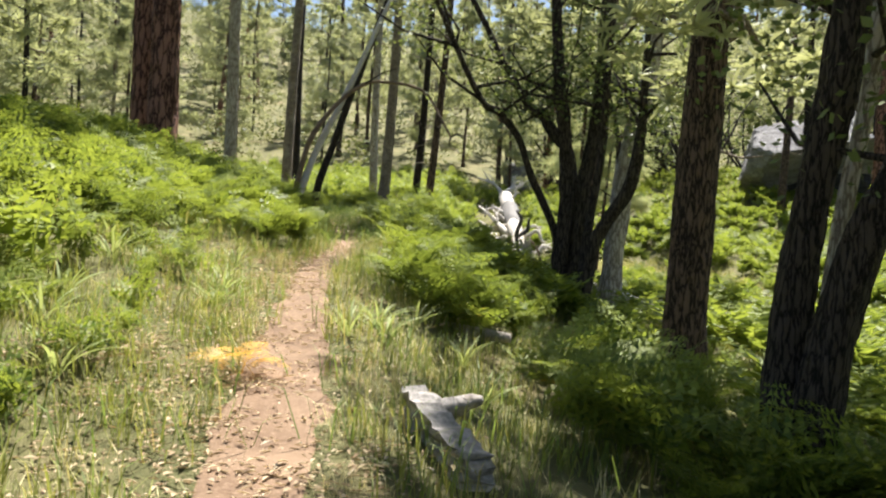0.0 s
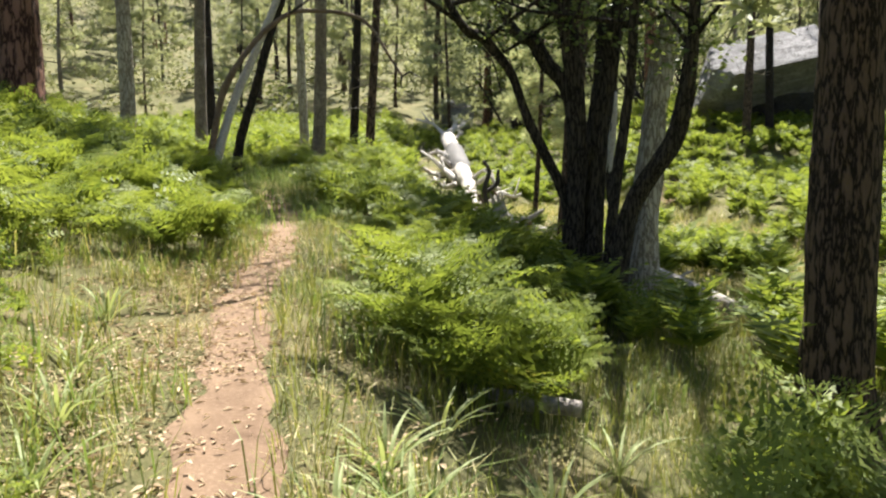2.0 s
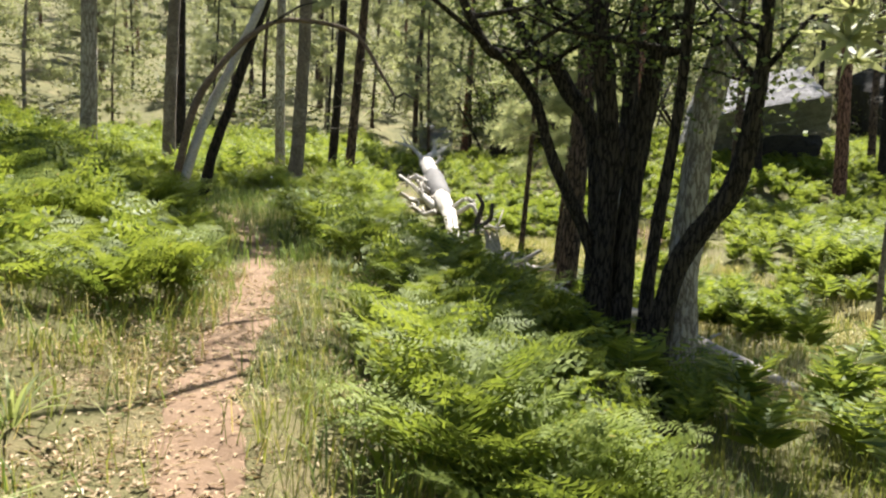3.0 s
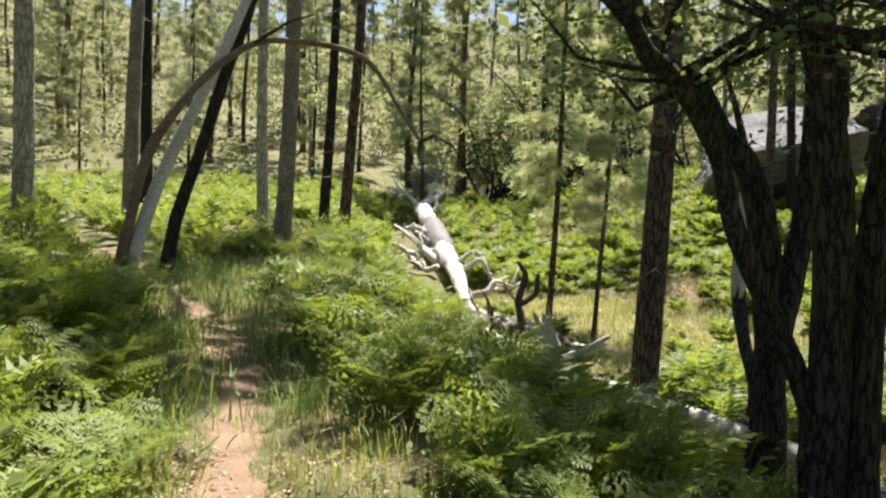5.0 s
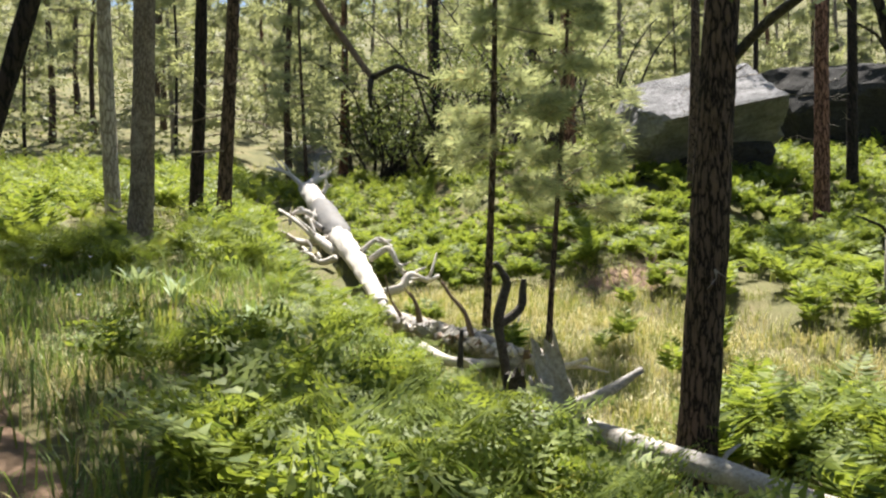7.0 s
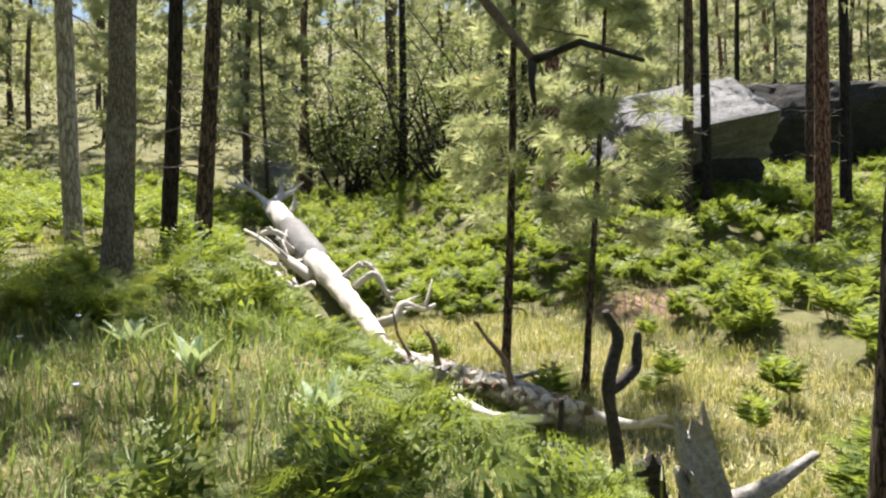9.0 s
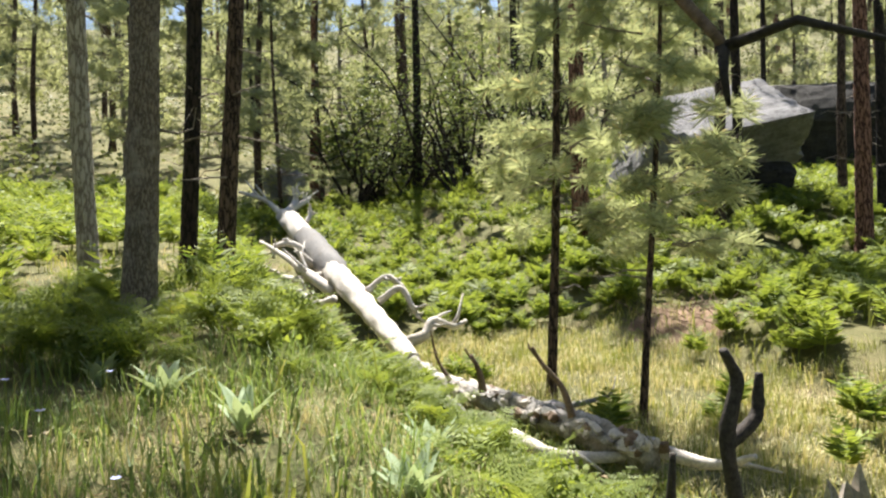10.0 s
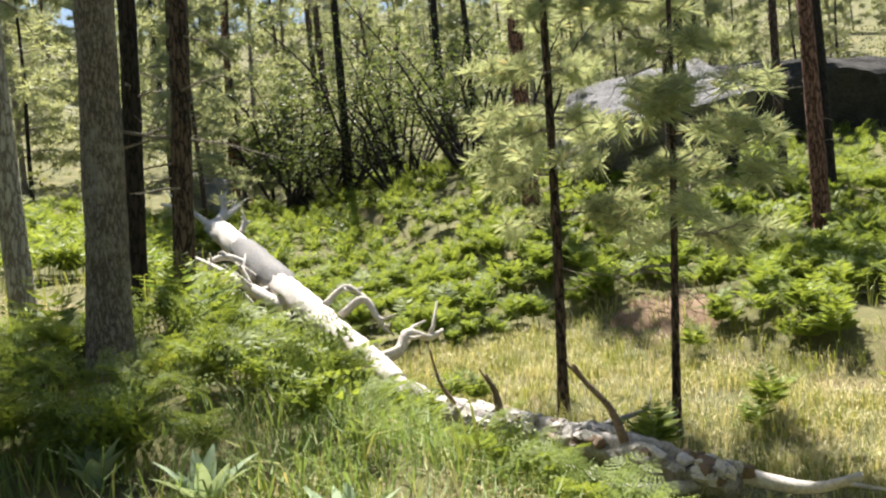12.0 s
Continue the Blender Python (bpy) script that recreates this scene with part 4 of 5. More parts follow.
boulder([(0, -0.7, 0.75, 0.66), (0, -1, -0.9, 0.7), (0, 0, 1, 0.95), (-1, 0, 0.25, 0.88), (1, -0.1, 0.1, 0.85)], 16.7, 40.2, 6.0, (3.1, 2.9, 1.8), (0, -11, -14), 1, "huge grey slab boulder with a flat sloping top")
# added block that stands in for the dark shade beneath the slab
boulder([(0, -1, -0.35, 0.7), (-1, 0, 0.2, 0.85), (1, 0, 0, 0.85)], 17.2, 40.9, 3.9, (2.8, 2.0, 2.1), (0, 4, -20), 6, "added dark boulder for the shade under a leaning slab", ROCK_SHADED)
boulder([(0, -0.15, 1, 0.85), (0, -1, -0.55, 0.6), (-1, -0.2, -0.3, 0.9), (1, 0, 0.1, 0.9)], 37.0, 51.0, 7.0, (7.2, 4.6, 4.4), (0, 3, -30), 2, "huge dark overhanging boulder under trees", ROCK_SHADED)
boulder([(0, 0.0, 1, 0.6), (0, -1, -0.6, 0.5), (-1, -0.2, 0.3, 0.9), (1, 0, 0.1, 0.9)], 13.2, 60.0, 6.8, (2.3, 1.6, 1.5), (0, 4, -10), 3, "low dark boulder under branches", ROCK_SHADED)
boulder([(0, -0.4, 1, 0.7)], 5.9, 65.0, hz(5.9, 65.0) + 0.4, (1.0, 0.9, 0.9), (0, 0, 50), 5, "small dark boulder among trunks", ROCK_SHADED)
boulder([(0, -0.4, 1, 0.7)], 3.4, 51.5, 5.2, (0.8, 0.7, 0.8), (0, 0, 30), 4, "small grey boulder at the log's end")


# ---- undergrowth ----
def frond(seed, fine, n=11, m=5):
    """A bracken frond along +x, rising: stalk and paired leaflets."""
    r = np.random.default_rng(seed)
    v, f = [], []

    def tri(*pts):
        b = len(v)
        v.extend(pts)
        f.append((b, b + 1, b + 2))

    L, rise = r.uniform(0.8, 1.05), r.uniform(0.65, 1.05)

    def rach(u):
        return np.array([L * (0.18 * u + 0.62 * u * u) * 0.85, 0.0, rise * (1.3 * u - 0.5 * u ** 2.6)])
    us = np.linspace(0, 1, 7 if fine else 3)
    for a, b in zip(us[:-1], us[1:]):
        p, q = rach(a), rach(b)
        w = 0.006 * (1.2 - a)
        side = np.array([0, w, 0])
        tri(p - side, p + side, q + side)
        tri(p - side, q + side, q - side)
    for k in range(n):
        u = 0.3 + 0.7 * k / n
        p = rach(u)
        t = rach(min(1, u + 0.02)) - p
        t = t / (np.linalg.norm(t) + 1e-9)
        length = 0.36 * (1 - (k / n)) ** 0.85 * r.uniform(0.85, 1.1) + 0.03
        for s in (-1, 1):
            d = np.array([0, s, 0]) * 0.9 + t * 0.45 + np.array([0, 0, r.uniform(-0.25, 0.1)])
            d /= np.linalg.norm(d)
            wide = np.cross(np.array([-0.5 + 0.3 * r.normal(), 0.3 * r.normal(), 1.0]), d)
            wide /= np.linalg.norm(wide)
            if not fine:
                w = length * 0.15
                if n < 9:
                    w = length * 0.3
                    tri(p, p + d * length * 0.35 + wide * w * s, p + d * length)
                    continue
                tri(p, p + d * length * 0.4 + wide * w, p + d * length)
                tri(p, p + d * length, p + d * length * 0.4 - wide * w)
            else:
                for j in range(m):
                    q = p + d * length * (j + 0.3) / m + np.array([0, 0, -0.03 * (j / m) ** 2])
                    pl = length * 0.30 * (1 - j / m) ** 0.7 + 0.008
                    for e in (-1, 1):
                        dd = wide * e * 0.9 + d * 0.5
                        tri(q - d * length * 0.22 / m, q + d * length * 0.35 / m, q + dd * pl)
                tri(p + d * length * 0.7 + wide * 0.006, p + d * length, p + d * length * 0.7 - wide * 0.006)
    return np.array(v), np.array(f)


def turned(v, yaw, pitch, s):
    c, sn = math.cos(pitch), math.sin(pitch)
    x, y, z = v[:, 0] * c - v[:, 2] * sn, v[:, 1], v[:, 0] * sn + v[:, 2] * c
    c, sn = math.cos(yaw), math.sin(yaw)
    return np.stack([x * c - y * sn, x * sn + y * c, z], 1) * s


fine_fronds = [mesh_of("frond", *frond(200 + k, True), FERN) for k in range(5)]


def fern_density(x, y):
    """How thick the bracken stands: 0 to 1."""
    d = x - path_x(y)
    near = np.where(y > 11, 0.38, 0.55)
    off = step(np.abs(d), near, 2 * near) * ((np.abs(x - walked_x(y)) > 0.75) | (y > 20) | (y < 1))
    left = (d < 0) * np.maximum(step(-d, 1.3, 2.3) * step(y, 5.0, 8.0), step(y, 9.5, 11) * 0.9) * (1 - step(y, 17.8, 19.8) * (x > -4.6) * (y < 24))
    clump = ((x - 0.5) / 0.9) ** 2 + ((y - 9.9) / 1.5) ** 2 < 1
    shade = ((x - 2.1) / 1.2) ** 2 + ((y - 6.6) / 1.7) ** 2 < 1
    band = (d > 0) * step(y, 10.8, 12) * (1 - step(y, 15.5, 17.5) * 0.55) * (x < 3.6)
    slope_low = (x > 3.0) * (x < 9) * (y < 13.5) * 0.8 + (x > 5.5) * (y < 22) * 0.7
    band = band * (1 - step(y, 16, 18))
    tA = ((x + 1.3) / 1.7) ** 2 + ((y - 25.6) / 1.9) ** 2 < 1
    under = (d > 0.4) * (x < 2.7) * (y > 14) * (y < 22.5) * np.where(y < 18.8, 0.95 * np.where((x > 0.8) & (y > 17.2), 0.25, 1.0), 0.42 * (x < 1.1) * (x > -0.3)) + (x > -3.4) * (x < -0.5) * (y >= 22.5) * (y < 27) * 0.5
    bushy = ((x - 0.7) / 1.0) ** 2 + ((y - 27.0) / 1.1) ** 2 < 1
    mid = (x > -1.0) * (x < 2.0) * (y > 26.5) * 0.9 + np.maximum(under, bushy * 1.0) + (x < -3.4) * (y > 21) * 0.8
    gully_open = (x > 2.9) * (x < 8.3) * (y > 14) * (y < 33.5)
    bank = (x > 8.6) * (y > 14) * 0.95
    ahead = (y > 33.5) * 0.95
    out = np.maximum.reduce([left * 1.0, clump * 1.0, shade * 0.9, band * 0.9, slope_low, tA * 0.8, mid, bank, ahead])
    lower = (((x - 5.3) / 1.9) ** 2 + ((y - 19.2) / 2.4) ** 2 < 1) * 0.9
    out = np.where(gully_open, np.maximum(np.maximum(0.02, lower), bank), out)
    log_gap = (x > 0.9) * (x < 3.3) * (y > 30.5) * (y < 44)
    log_gap = np.maximum(log_gap, ((x - 8.9) / 1.1) ** 2 + ((y - 31.3) / 1.6) ** 2 < 1)
    thin_gap = (np.abs((x - 2.5) * 0.966 + (y - 20.2) * 0.26 + 0.25) < 0.9) * (y > 13.2) * (y < 21.4)
    view_gap = (x > 1.4) * (x < 3.4) * (y > 19.6) * (y < 27)
    return out * off * (1 - log_gap) * (1 - np.maximum(0.97 * thin_gap, 0.85 * view_gap))


def scatter(n, x0, x1, y0, y1, density, seed):
    r = np.random.default_rng(seed)
    x, y = r.uniform(x0, x1, n), r.uniform(y0, y1, n)
    keep = r.uniform(0, 1, n) < density(x, y) * (0.75 + 0.35 * wob(x, y, 2.7, 21))
    return x[keep], y[keep], r


# single bracken plants nearest to the trail
fx, fy, r = scatter(1700, -5.0, 3.4, 2.0, 26.5, lambda x, y: fern_density(x, y) * (np.abs(x - path_x(y)) < np.where(y < 12, 3.4, np.where(y < 17.5, 2.3, 9))) * (x > path_x(y) - 2.2), 31)
order = np.arange(len(fx))[:295]
kinds = []
for k, i in enumerate(order):
    x, y = fx[i], fy[i]
    if k < 6:
        t = empty("bracken_fern", x, y, hz(x, y), "green bracken fern with arching divided fronds", "fern", "bracken along the trail")
        for q in range(6):
            ob = part("frond", fine_fronds[(k + q) % 5], t)
            s = r.uniform(0.75, 1.05)
            ob.matrix_basis = pose(r.normal(0, 0.06), r.normal(0, 0.06), 0, r.uniform(-12, 12), r.uniform(-18, 10), q * 60 + r.uniform(-25, 25)) @ Matrix.Diagonal((s, s, s, 1))
        kinds.append(t)
    else:
        t = copy_thing(kinds[k % 6], pose(x, y, hz(x, y), 0, 0, r.uniform(0, 360)))
    s = r.uniform(0.55, 0.95) * (1 if y < 17 else 0.72)
    t.scale = (s, s, s)

for x, y, s, yaw in ((0.3, 26.6, 0.85, 20), (0.75, 26.3, 0.8, 80), (1.15, 26.7, 0.85, 140), (0.55, 27.1, 0.95, 200), (1.0, 27.3, 0.95, 260), (0.15, 27.3, 0.9, 320), (1.45, 27.2, 0.85, 50), (0.7, 27.7, 0.95, 110), (1.5, 27.8, 0.95, 170), (1.75, 28.3, 0.95, 230), (1.3, 28.4, 1.0, 15), (0.2, 9.0, 1.0, 10), (0.62, 9.3, 1.05, 130), (0.05, 9.75, 1.0, 250), (0.95, 8.8, 0.8, 70), (0.55, 10.2, 0.95, 310), (1.9, 6.2, 0.95, 40), (2.4, 7.0, 1.0, 200), (1.5, 6.9, 0.85, 100)):
    copy_thing(kinds[int(yaw) % 6], pose(x, y, hz(x, y), 0, 0, yaw)).scale = (s, s, s)

# the bracken between them
mid_plants = []
for k in range(5):
    q = Soup()
    for j in range(5):
        v, f = frond(220 + j + k * 6, True, 9, 3)
        q.add(turned(v, j * 1.26 + RNG.uniform(-0.4, 0.4), RNG.uniform(-0.15, 0.4), RNG.uniform(0.7, 1.1)), f)
    mid_plants.append((np.concatenate(q.v), np.concatenate(q.f)))

# the dry yellow fern by the trail
dry = empty("dry_fern", -0.55, 5.5, hz(-0.55, 5.5) + 0.02, "withered yellow fern fallen over beside the trail", "fern")
dry_mesh = mesh_of("frond", *frond(260, True), FERN_DRY)
for q in range(6):
    ob = part("frond", dry_mesh, dry)
    ob.matrix_basis = pose(r.normal(0, 0.05), r.normal(0, 0.05), 0, r.uniform(-25, 25), r.uniform(18, 40), q * 60 + r.uniform(-20, 20)) @ Matrix.Diagonal((0.34, 0.34, 0.32, 1))

# the bed of ferns
fine_v = []
for k in range(8):
    s = Soup()
    for q in range(5):
        v, f = frond(200 + q + k * 7, False, 10 if k < 4 else 8)
        s.add(turned(v, q * 1.26 + RNG.uniform(-0.4, 0.4), RNG.uniform(-0.1, 0.45), RNG.uniform(0.75, 1.1)), f)
    fine_v.append((np.concatenate(s.v), np.concatenate(s.f)))


def bed(name, n, x0, x1, y0, y1, seed, lo, hi, mat, label, dens=fern_density, pieces=None, category="ferns"):
    out = Soup()
    x, y, r = scatter(n, x0, x1, y0, y1, dens, seed)
    pieces = pieces or fine_v[:4]
    which = r.integers(len(pieces), size=len(x))
    for k, (v, f) in enumerate(pieces):
        m = which == k
        if m.any():
            out.add(*spread(v, f, x[m], y[m], height(x[m], y[m]) - 0.01, r.uniform(0, 6.28, m.sum()), r.uniform(lo, hi, m.sum())))
    ob = new(name, out.mesh(name, mat))
    return tagged(ob, label, category, kind="stuff")


def far_fern(x, y):
    return fern_density(x, y) * ~((np.abs(x - path_x(y)) < np.where(y < 12, 3.2, 2.1)) & (y < 17.5) & (x > path_x(y) - 2.1)) * ~((x > -3) & (x < 2) & (y > 16) & (y < 26.5))


def near_fern(x, y):
    return fern_density(x, y) * (x > path_x(y) - 2.3) * (np.abs(x - path_x(y)) < np.where(y < 17, 3.8, 9))


bed("fern_bed", 560, -4, 4.2, 4.5, 17, 47, 0.55, 1.05, FERN_BED, "lush bracken close beside the trail", near_fern, mid_plants)
bed("fern_bed", 640, -4.2, 2.8, 15, 27.8, 48, 0.42, 0.82, FERN_BED, "low bracken and leafy growth below the trail", near_fern, mid_plants)
bed("fern_bed", 330, -4.5, -0.6, 2.5, 10, 50, 0.24, 0.5, FERN_BED, "small young bracken in the grass beside the trail", lambda x, y: 0.75 * step(path_x(y) - x, 0.5, 1.2), mid_plants)
bed("fern_bed", 850, -8, -1.2, 4, 20, 41, 0.6, 1.0, FERN_BED, "dense bright-green bracken covering the slope", far_fern, mid_plants)
bed("fern_bed", 1300, -12, -6, 4, 24, 49, 0.65, 1.05, FERN_BED, "dense bracken higher up the slope", far_fern)
bed("fern_bed", 800, -30, -11, -4, 25, 45, 0.7, 1.1, FERN_BED, "bracken thinning out up the slope", lambda x, y: 0.75 * step(x, -30, -20) + 0 * y, fine_v[4:])
bed("fern_bed", 900, 8, 26, -4, 15, 46, 0.6, 1.0, FERN_BED, "bracken low on the far side", lambda x, y: 0.6 * (1 - step(x, 16, 26)) + 0 * y, fine_v[4:])
bed("fern_bed", 2400, -26, 0, 24, 54, 44, 0.7, 1.1, FERN_BED, "bracken under the pines up the slope", far_fern, fine_v[4:])
bed("fern_bed", 1500, -1, 9, 4, 33, 42, 0.6, 1.0, FERN_BED, "dense bracken between trail and gully", far_fern)
bank_plants = []
for k in range(5):
    q = Soup()
    for j in range(5):
        v, f = frond(280 + j + k * 6, False, 12)
        q.add(turned(v, j * 1.26 + RNG.uniform(-0.4, 0.4), RNG.uniform(-0.1, 0.45), RNG.uniform(0.75, 1.1)), f)
    bank_plants.append((np.concatenate(q.v), np.concatenate(q.f)))
bed("fern_bed", 2700, 0, 21, 14, 40, 43, 0.65, 1.1, FERN_BED, "wide bracken bed beyond the gully", far_fern, bank_plants)
bed("fern_bed", 4300, 0, 36, 14, 54, 62, 0.65, 1.1, FERN_BED, "bracken reaching up to the far trees", lambda x, y: far_fern(x, y) * ((x > 20.5) | (y > 39.5)), fine_v[4:])


# grass
def blades(count, length, width, lean, seed, spread_r=0.09):
    r = np.random.default_rng(seed)
    v, f = [], []
    for k in range(count):
        a, q = r.uniform(0, 6.28), r.uniform(0, 6.28)
        L = length * r.uniform(0.5, 1.2)
        b0 = np.array([r.normal(0, spread_r), r.normal(0, spread_r), 0])
        d = np.array([math.cos(a), math.sin(a), 0])
        side = np.array([-d[1], d[0], 0]) * width * r.uniform(0.7, 1.2)
        e = lean * r.uniform(0.4, 1.4)
        mid = b0 + d * L * e * 0.35 + np.array([0, 0, L * 0.6])
        tip = b0 + d * L * e + np.array([0, 0, L * (1.0 - 0.35 * e)])
        i = len(v)
        v += [b0 - side, b0 + side, mid + side * 0.8, mid - side * 0.8, tip]
        f += [(i, i + 1, i + 2), (i, i + 2, i + 3), (i + 3, i + 2, i + 4)]
    return np.array(v), np.array(f)


def grass_density(x, y):
    d = np.abs(x - path_x(y))
    lo = np.interp(y, [0, 7, 11, 14], [0.26, 0.2, 0.15, 0.12])
    bare = ((x - 8.9) / 0.9) ** 2 + ((y - 31.3) / 1.3) ** 2 < 1
    return step(d, lo, lo + 0.22) * (1 - 0.9 * bare) * np.clip(1.1 - 0.65 * fern_density(x, y), 0, 1) * np.clip(0.75 + 0.6 * wob(x, y, 0.9, 23), 0.12, 1)


green = [blades(13, 0.30, 0.0035, 0.6, 300 + k) for k in range(4)]
straw = [blades(12, 0.26, 0.003, 0.8, 310 + k) for k in range(4)]
lush = [blades(12, 0.32, 0.0045, 0.75, 305 + k, 0.12) for k in range(4)]
fargreen = [blades(14, 0.42, 0.008, 0.6, 320 + k, 0.2) for k in range(4)]
farstraw = [blades(12, 0.34, 0.007, 0.8, 340 + k, 0.2) for k in range(4)]
bed("grass", 5600, -4, 4, -1, 14, 51, 0.6, 1.15, GRASS, "fresh green grass along the trail", grass_density, green, "grass")
bed("grass", 5200, -4, 3.2, 14, 27, 52, 0.65, 1.3, GRASS_LUSH, "tall green grass on the slope", grass_density, lush, "grass")
bed("grass", 1900, -4, 4, -1, 14, 61, 0.6, 1.1, GRASS_LUSH, "broad green grass blades along the trail", grass_density, lush, "grass")
bed("grass", 4000, 2.6, 9.5, 10, 34, 53, 0.5, 0.9, GRASS, "yellow-green grass on the gully floor", grass_density, fargreen, "grass")
bed("grass", 2400, -30, 40, 14, 75, 54, 0.8, 1.4, GRASS, "grass under the pines", lambda x, y: 1.0 - 0.5 * fern_density(x, y), fargreen, "grass")
bed("grass", 2600, -30, 36, -16, 15, 59, 0.7, 1.2, GRASS, "grass thinning out under the trees", lambda x, y: step(np.abs(x), 3.5, 5.0) * 0.8, fargreen, "grass")
bed("dry_grass", 2600, 2.8, 8.6, 13, 34, 60, 0.7, 1.1, GRASS_DRY, "pale dry grass on the gully floor", grass_density, farstraw, "grass")
bed("dry_grass", 3000, -4, 4, -1, 14, 55, 0.5, 1.0, GRASS_DRY, "dry straw-coloured grass along the trail", grass_density, straw, "grass")
bed("dry_grass", 900, -3.4, 0.2, 17.5, 22.5, 63, 0.5, 0.9, GRASS_DRY, "short yellowed grass beside the trail", grass_density, straw, "grass")
bed("dry_grass", 1900, -4, 9, 14, 33, 56, 0.5, 1.1, GRASS_DRY, "dry straw-coloured grass on the slope", grass_density, straw, "grass")


# leaf litter: curled flakes and needles on the trail and its edges
def flakes(count, size, seed):
    r = np.random.default_rng(seed)
    v, f = [], []
    for k in range(count):
        a = r.uniform(0, 6.28)
        L, w = size * r.uniform(0.4, 1.2), size * r.uniform(0.12, 0.4)
        c = np.array([r.normal(0, 0.16), r.normal(0, 0.16), 0.012])
        d, s = np.array([math.cos(a), math.sin(a), r.uniform(-0.2, 0.2)]), np.array([-math.sin(a), math.cos(a), r.uniform(-0.3, 0.3)])
        i = len(v)
        v += [c - d * L / 2, c + s * w / 2 + [0, 0, 0.008], c + d * L / 2, c - s * w / 2 + [0, 0, 0.006]]
        f += [(i, i + 1, i + 2), (i, i + 2, i + 3)]
    return np.array(v), np.array(f)


bits = [flakes(30, 0.055, 330 + k) for k in range(4)]
bed("leaf_litter", 5600, -3, 2.5, -1, 14, 57, 0.8, 1.2, LITTER, "dry leaves, bark chips and needles on the ground", lambda x, y: np.exp(-((x - path_x(y) + 0.35) / 0.75) ** 2), bits, "leaf litter")
bed("leaf_litter", 1500, -4, 9, 13, 30, 58, 0.8, 1.3, LITTER, "dry leaves and bark chips in the grass", lambda x, y: 0.5 + 0 * x, bits, "leaf litter")


# strap-leaved and woolly plants
def plant(name, x, y, leaves, length, width, lean, mat, label, seed):
    t = empty(name, x, y, hz(x, y), label, "plant")
    r = np.random.default_rng(seed)
    for k in range(leaves):
        n = 6
        a = k * 2.4 + r.uniform(-0.3, 0.3)
        L, e = length * r.uniform(0.7, 1.15), lean * r.uniform(0.6, 1.3)
        d, side = np.array([math.cos(a), math.sin(a), 0]), np.array([-math.sin(a), math.cos(a), 0])
        v, f = [], []
        for i in range(n):
            u = i / (n - 1)
            c = d * (0.02 + L * e * u * (0.5 + 0.5 * u)) + np.array([0, 0, L * (u - 0.45 * e * u * u)])
            w = width * math.sin(math.pi * (0.16 + 0.82 * u)) * 0.5
            v += [c - side * w, c + np.array([0, 0, -w * 0.5]), c + side * w]
            if i:
                b = 3 * i
                f += [(b - 3, b - 2, b + 1), (b - 3, b + 1, b), (b - 2, b - 1, b + 2), (b - 2, b + 2, b + 1)]
        part("leaf", mesh_of("leaf", v, f, mat, True), t)
    return t


for k, (x, y) in enumerate([(-0.1, 6.6), (0.15, 6.9), (-1.9, 6.0), (-2.2, 7.4), (-1.5, 8.2), (0.05, 7.3), (-1.7, 9.2), (-2.6, 5.3), (-0.2, 12.6), (0.4, 13.3), (-2.3, 4.2), (-1.2, 4.6), (-1.6, 5.2), (-1.15, 6.9), (-2.9, 6.4), (-1.9, 4.9), (-2.5, 8.0), (-1.3, 7.5), (0.3, 7.9), (0.75, 7.4), (1.3, 8.4), (0.9, 6.4), (-0.15, 15.6), (0.2, 17.0), (0.7, 16.2)]):
    plant("strap_leaf_plant", x, y, 13, 0.33, 0.019, 0.9, STRAP, "clump of long pale-green strap leaves in the grass", 400 + k)
for k, (x, y) in enumerate([(-1.75, 22.3), (-1.3, 21.5), (-0.6, 20.3), (-0.2, 21.2), (-2.2, 23.0)]):
    plant("woolly_plant", x, y, 12, 0.34, 0.085, 0.6, ROSETTE, "pale woolly-leaved plant growing in tall grass", 430 + k)


# shrubs and saplings under the far pines
sx, sy, r = scatter(4600, -80, 90, 40, 175, lambda x, y: 0.4 + 0 * x, 61)
keep = (sy > 50 + 0.1 * np.maximum(sx, 0)) | (sx < -14)
sx, sy = sx[keep], sy[keep]
cent = np.repeat(np.stack([sx, sy, height(sx, sy) + r.uniform(0.4, 1.4, len(sx))], 1), 3, 0)
cent = cent + r.normal(0, 0.6, cent.shape)
shrubs = new("far_shrubs", mesh_of("far_shrubs", *leaf_cloud(cent, 0.75, 120000, 0.3, 62), SHRUB_LEAF))
tagged(shrubs, "green shrubs and saplings beneath the far pines", "shrubs", kind="stuff")

brush = empty("brush_pile", 9.0, 31.4, hz(9.0, 31.4), "tangle of dry brown twigs and roots on the eroded bank", "brush")
r = np.random.default_rng(71)
for k in range(70):
    a = r.uniform(0, 6.28)
    c = np.array([r.normal(0, 0.55), r.normal(0, 0.7), 0.0])
    c[2] = hz(9.0 + c[0], 31.4 + c[1]) - brush.location.z
    d = np.array([math.cos(a), math.sin(a), r.uniform(0.1, 0.9)]) * r.uniform(0.3, 0.8)
    part("twig", mesh_of("twig", *tube([c, c + d * 0.5 + r.normal(0, 0.08, 3), c + d], [0.012, 0.004], 4), WOOD_BROWN), brush)


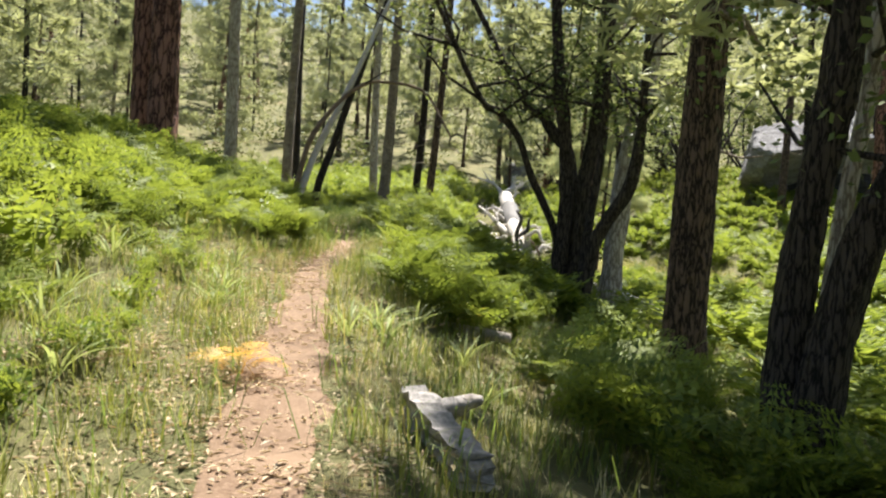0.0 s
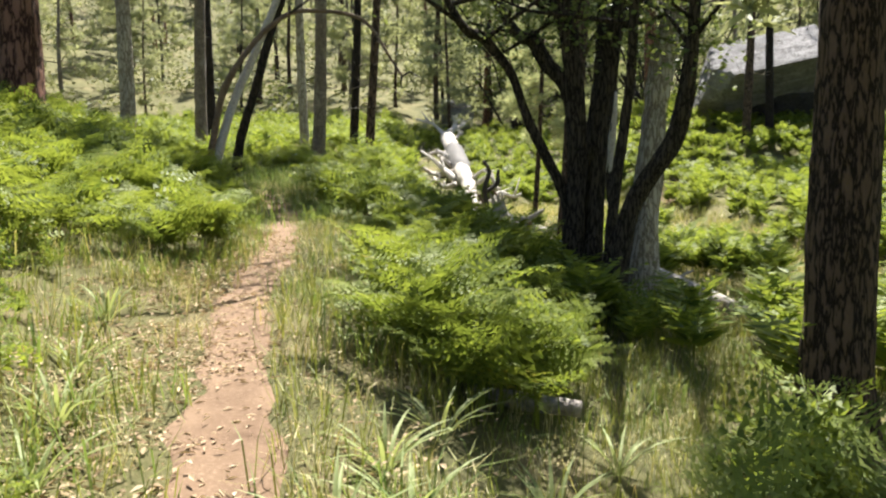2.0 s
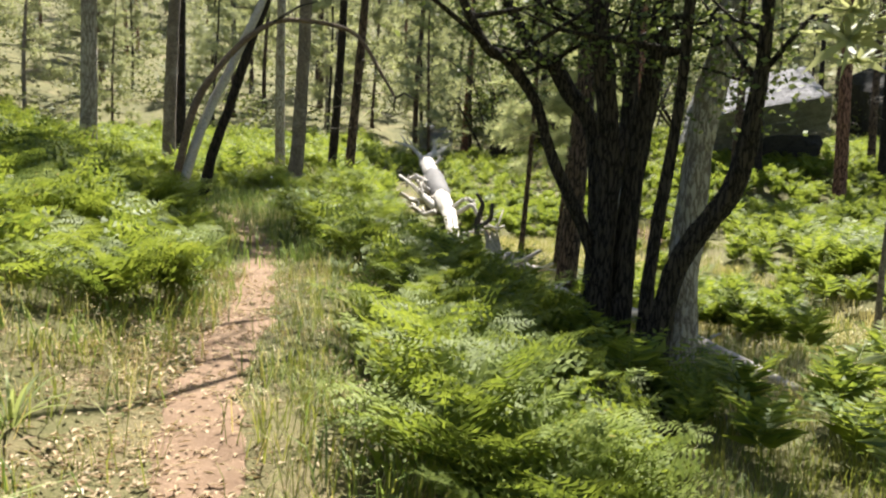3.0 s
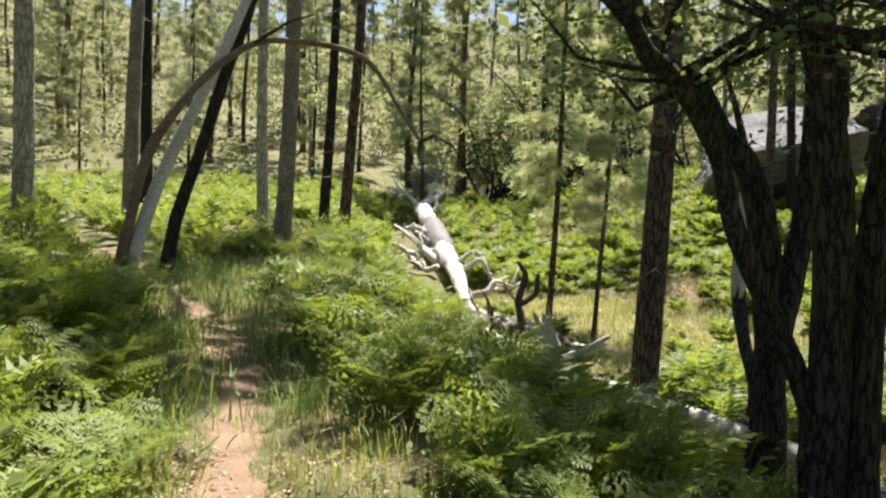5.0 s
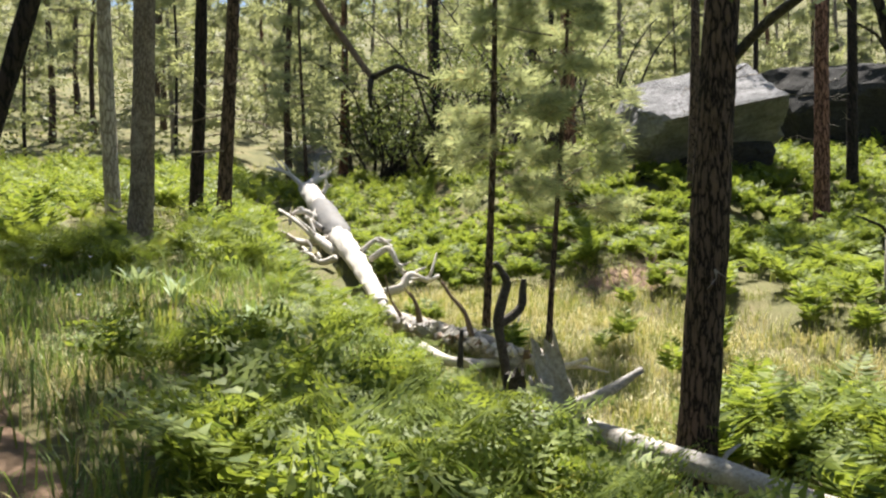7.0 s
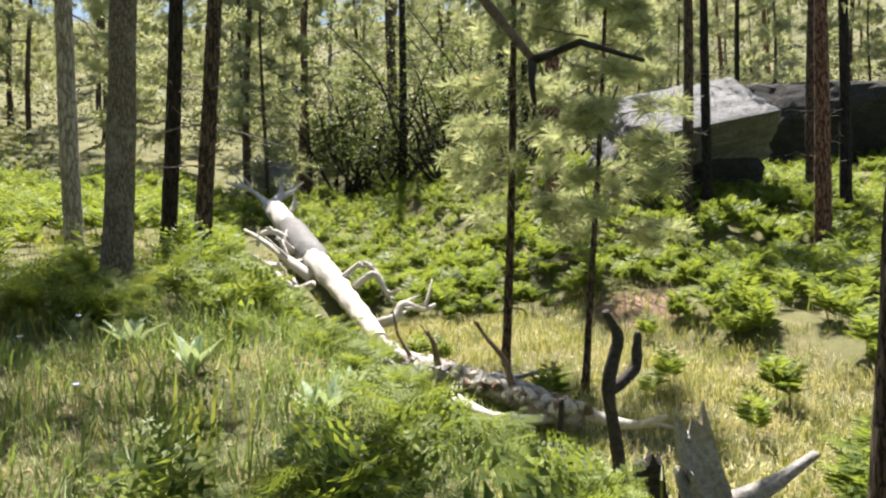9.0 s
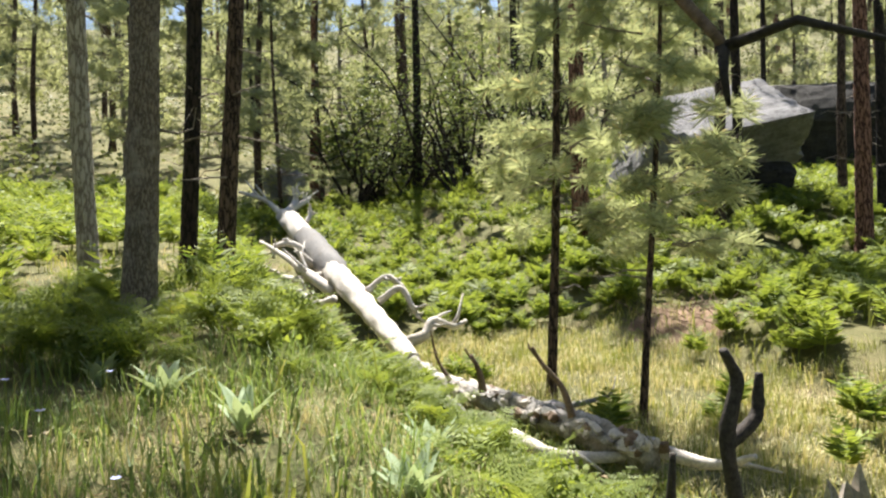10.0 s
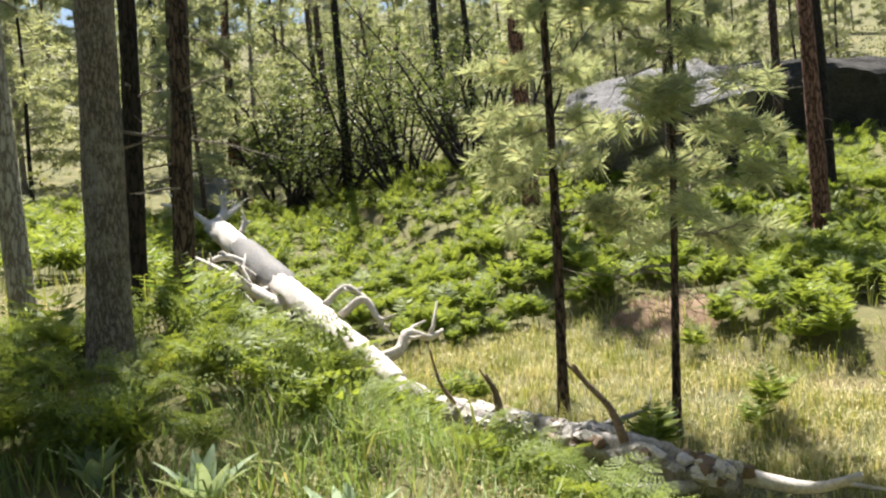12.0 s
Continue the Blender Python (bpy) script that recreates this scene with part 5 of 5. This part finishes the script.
# scrub oaks with dark bare stems on the far slope
def scrub_oak(x, y, seed, label, big=1.0):
    t = empty("scrub_oak", x, y, hz(x, y), label, "shrub", "scrub oaks on the far slope")
    r = np.random.default_rng(seed)
    ends = []
    for k in range(7):
        a = r.uniform(0, 6.28)
        q = np.array([math.cos(a), math.sin(a) * 0.6, 0])
        L = r.uniform(2.5, 5.0) * big
        p = [(0, 0, -0.2), tuple(q * L * 0.25 + np.array([0, 0, L * 0.3]) + r.normal(0, 0.15, 3)), tuple(q * L * 0.4 + np.array([0, 0, L * 0.65]) + r.normal(0, 0.25, 3)), tuple(q * L * 0.7 + np.array([0, 0, L * 0.95]) + r.normal(0, 0.3, 3))]
        pts = curve_points(p, 12)
        part("stem", mesh_of("stem", *tube(pts, [0.085, 0.055, 0.025], 6, 0.1, k), BARK_OAK, True), t)
        for j in range(3):
            b = pts[r.integers(5, 12)]
            d = r.normal(0, 1, 3)
            d[2] = abs(d[2]) * 0.4
            e = b + d / np.linalg.norm(d) * r.uniform(0.7, 1.6)
            part("branch", mesh_of("branch", *tube([b, (b + e) / 2 + r.normal(0, 0.12, 3), e], [0.035, 0.012], 5), BARK_DARK), t)
            ends.append(e)
        ends.append(pts[-1])
    part("crown", mesh_of("crown", *leaf_cloud(ends, 0.5, 1000, 0.17, seed), OAK_LEAF), t)
    return t


for k, (x, y) in enumerate([(6.8, 52.5), (9.2, 51.5), (12.2, 51), (13.8, 48.5), (15.6, 52), (8.0, 55), (11.0, 56)]):
    scrub_oak(x, y, 500 + k, "scrub oak with crooked dark bare stems")

for k, (x, y) in enumerate([(10.8, 49.5), (13.4, 46.8), (8.2, 52.5), (17.5, 50.0), (13.6, 53.5)]):
    scrub_oak(x, y, 520 + k, "tall scrub oak with tangled dark stems", 1.6)

# side branch of the pine at the gully's edge
limb = empty("dead_branch", 3.62, 19.5, 3.6, "dark dead branch growing from a pine trunk", "branch")
part("wood", mesh_of("wood", *tube(curve_points([(0, 0, 0), (0.05, -0.6, 0.3), (0.35, -1.4, 0.65), (0.75, -2.1, 0.7), (1.3, -2.6, 0.95)], 22), [0.05, 0.045, 0.035, 0.02], 8, 0.15, 81), WOOD_DARK, True), limb)
for k in range(5):
    part("twig", mesh_of("twig", *tube([(0.3 + 0.2 * k, -1.3 - 0.28 * k, 0.62 + 0.04 * k), (0.35 + 0.22 * k, -1.35 - 0.25 * k, 0.85), (0.5 + 0.2 * k, -1.2 - 0.3 * k, 1.1 - 0.1 * k)], [0.015, 0.005], 5), WOOD_DARK), limb)


# flowers standing in the grass
def flower(x, y, tall, seed, label):
    t = empty("wild_flower", x, y, hz(x, y), label, "flower")
    r = np.random.default_rng(seed)
    tip = np.array([r.normal(0, 0.04), r.normal(0, 0.04), tall])
    part("stalk", mesh_of("stalk", *tube([(0, 0, -0.02), tip * 0.5 + np.array([0.01, 0, 0]), tip], [0.004, 0.0025], 5), GRASS), t)
    for k in range(6):
        a = k * 1.047
        d, w = np.array([math.cos(a), math.sin(a), 0.3]), np.array([-math.sin(a), math.cos(a), 0]) * 0.009
        part("petal", mesh_of("petal", [tip, tip + d * 0.013 + w, tip + d * 0.026, tip + d * 0.013 - w], [(0, 1, 2), (0, 2, 3)], PETAL), t)
    return t


for k, (x, y, h) in enumerate([(-2.23, 20.2, 0.6), (-2.05, 21.0, 0.5), (-2.5, 20.9, 0.55), (-1.9, 19.8, 0.45)]):
    flower(x, y, h, 600 + k, "small pale-blue wild flower on a thin stalk")

# bare eroded patch of the bank
px, py = np.meshgrid(np.linspace(-1, 1, 26), np.linspace(-1, 1, 30))
rr = np.hypot(px, py)
qx, qy = 8.95 + px * 1.1, 31.3 + py * 1.6
edge = 0.8 + 0.2 * wob(qx, qy, 1.2, 91)
pz = height(qx, qy) + 0.05 * np.clip(1 - rr / edge, -1, 1) + 0.03 * wob(qx, qy, 0.5, 92) * (rr < edge)
pid = np.arange(px.size).reshape(px.shape)
quads = np.stack([pid[:-1, :-1], pid[:-1, 1:], pid[1:, 1:], pid[1:, :-1]], axis=-1).reshape(-1, 4)
bare_bank = new("bare_bank", mesh_of("bare_bank", np.stack([qx, qy, pz], -1).reshape(-1, 3), quads, SOIL, True))
tagged(bare_bank, "bare eroded patch of pinkish soil on the bank", "ground", kind="structure")
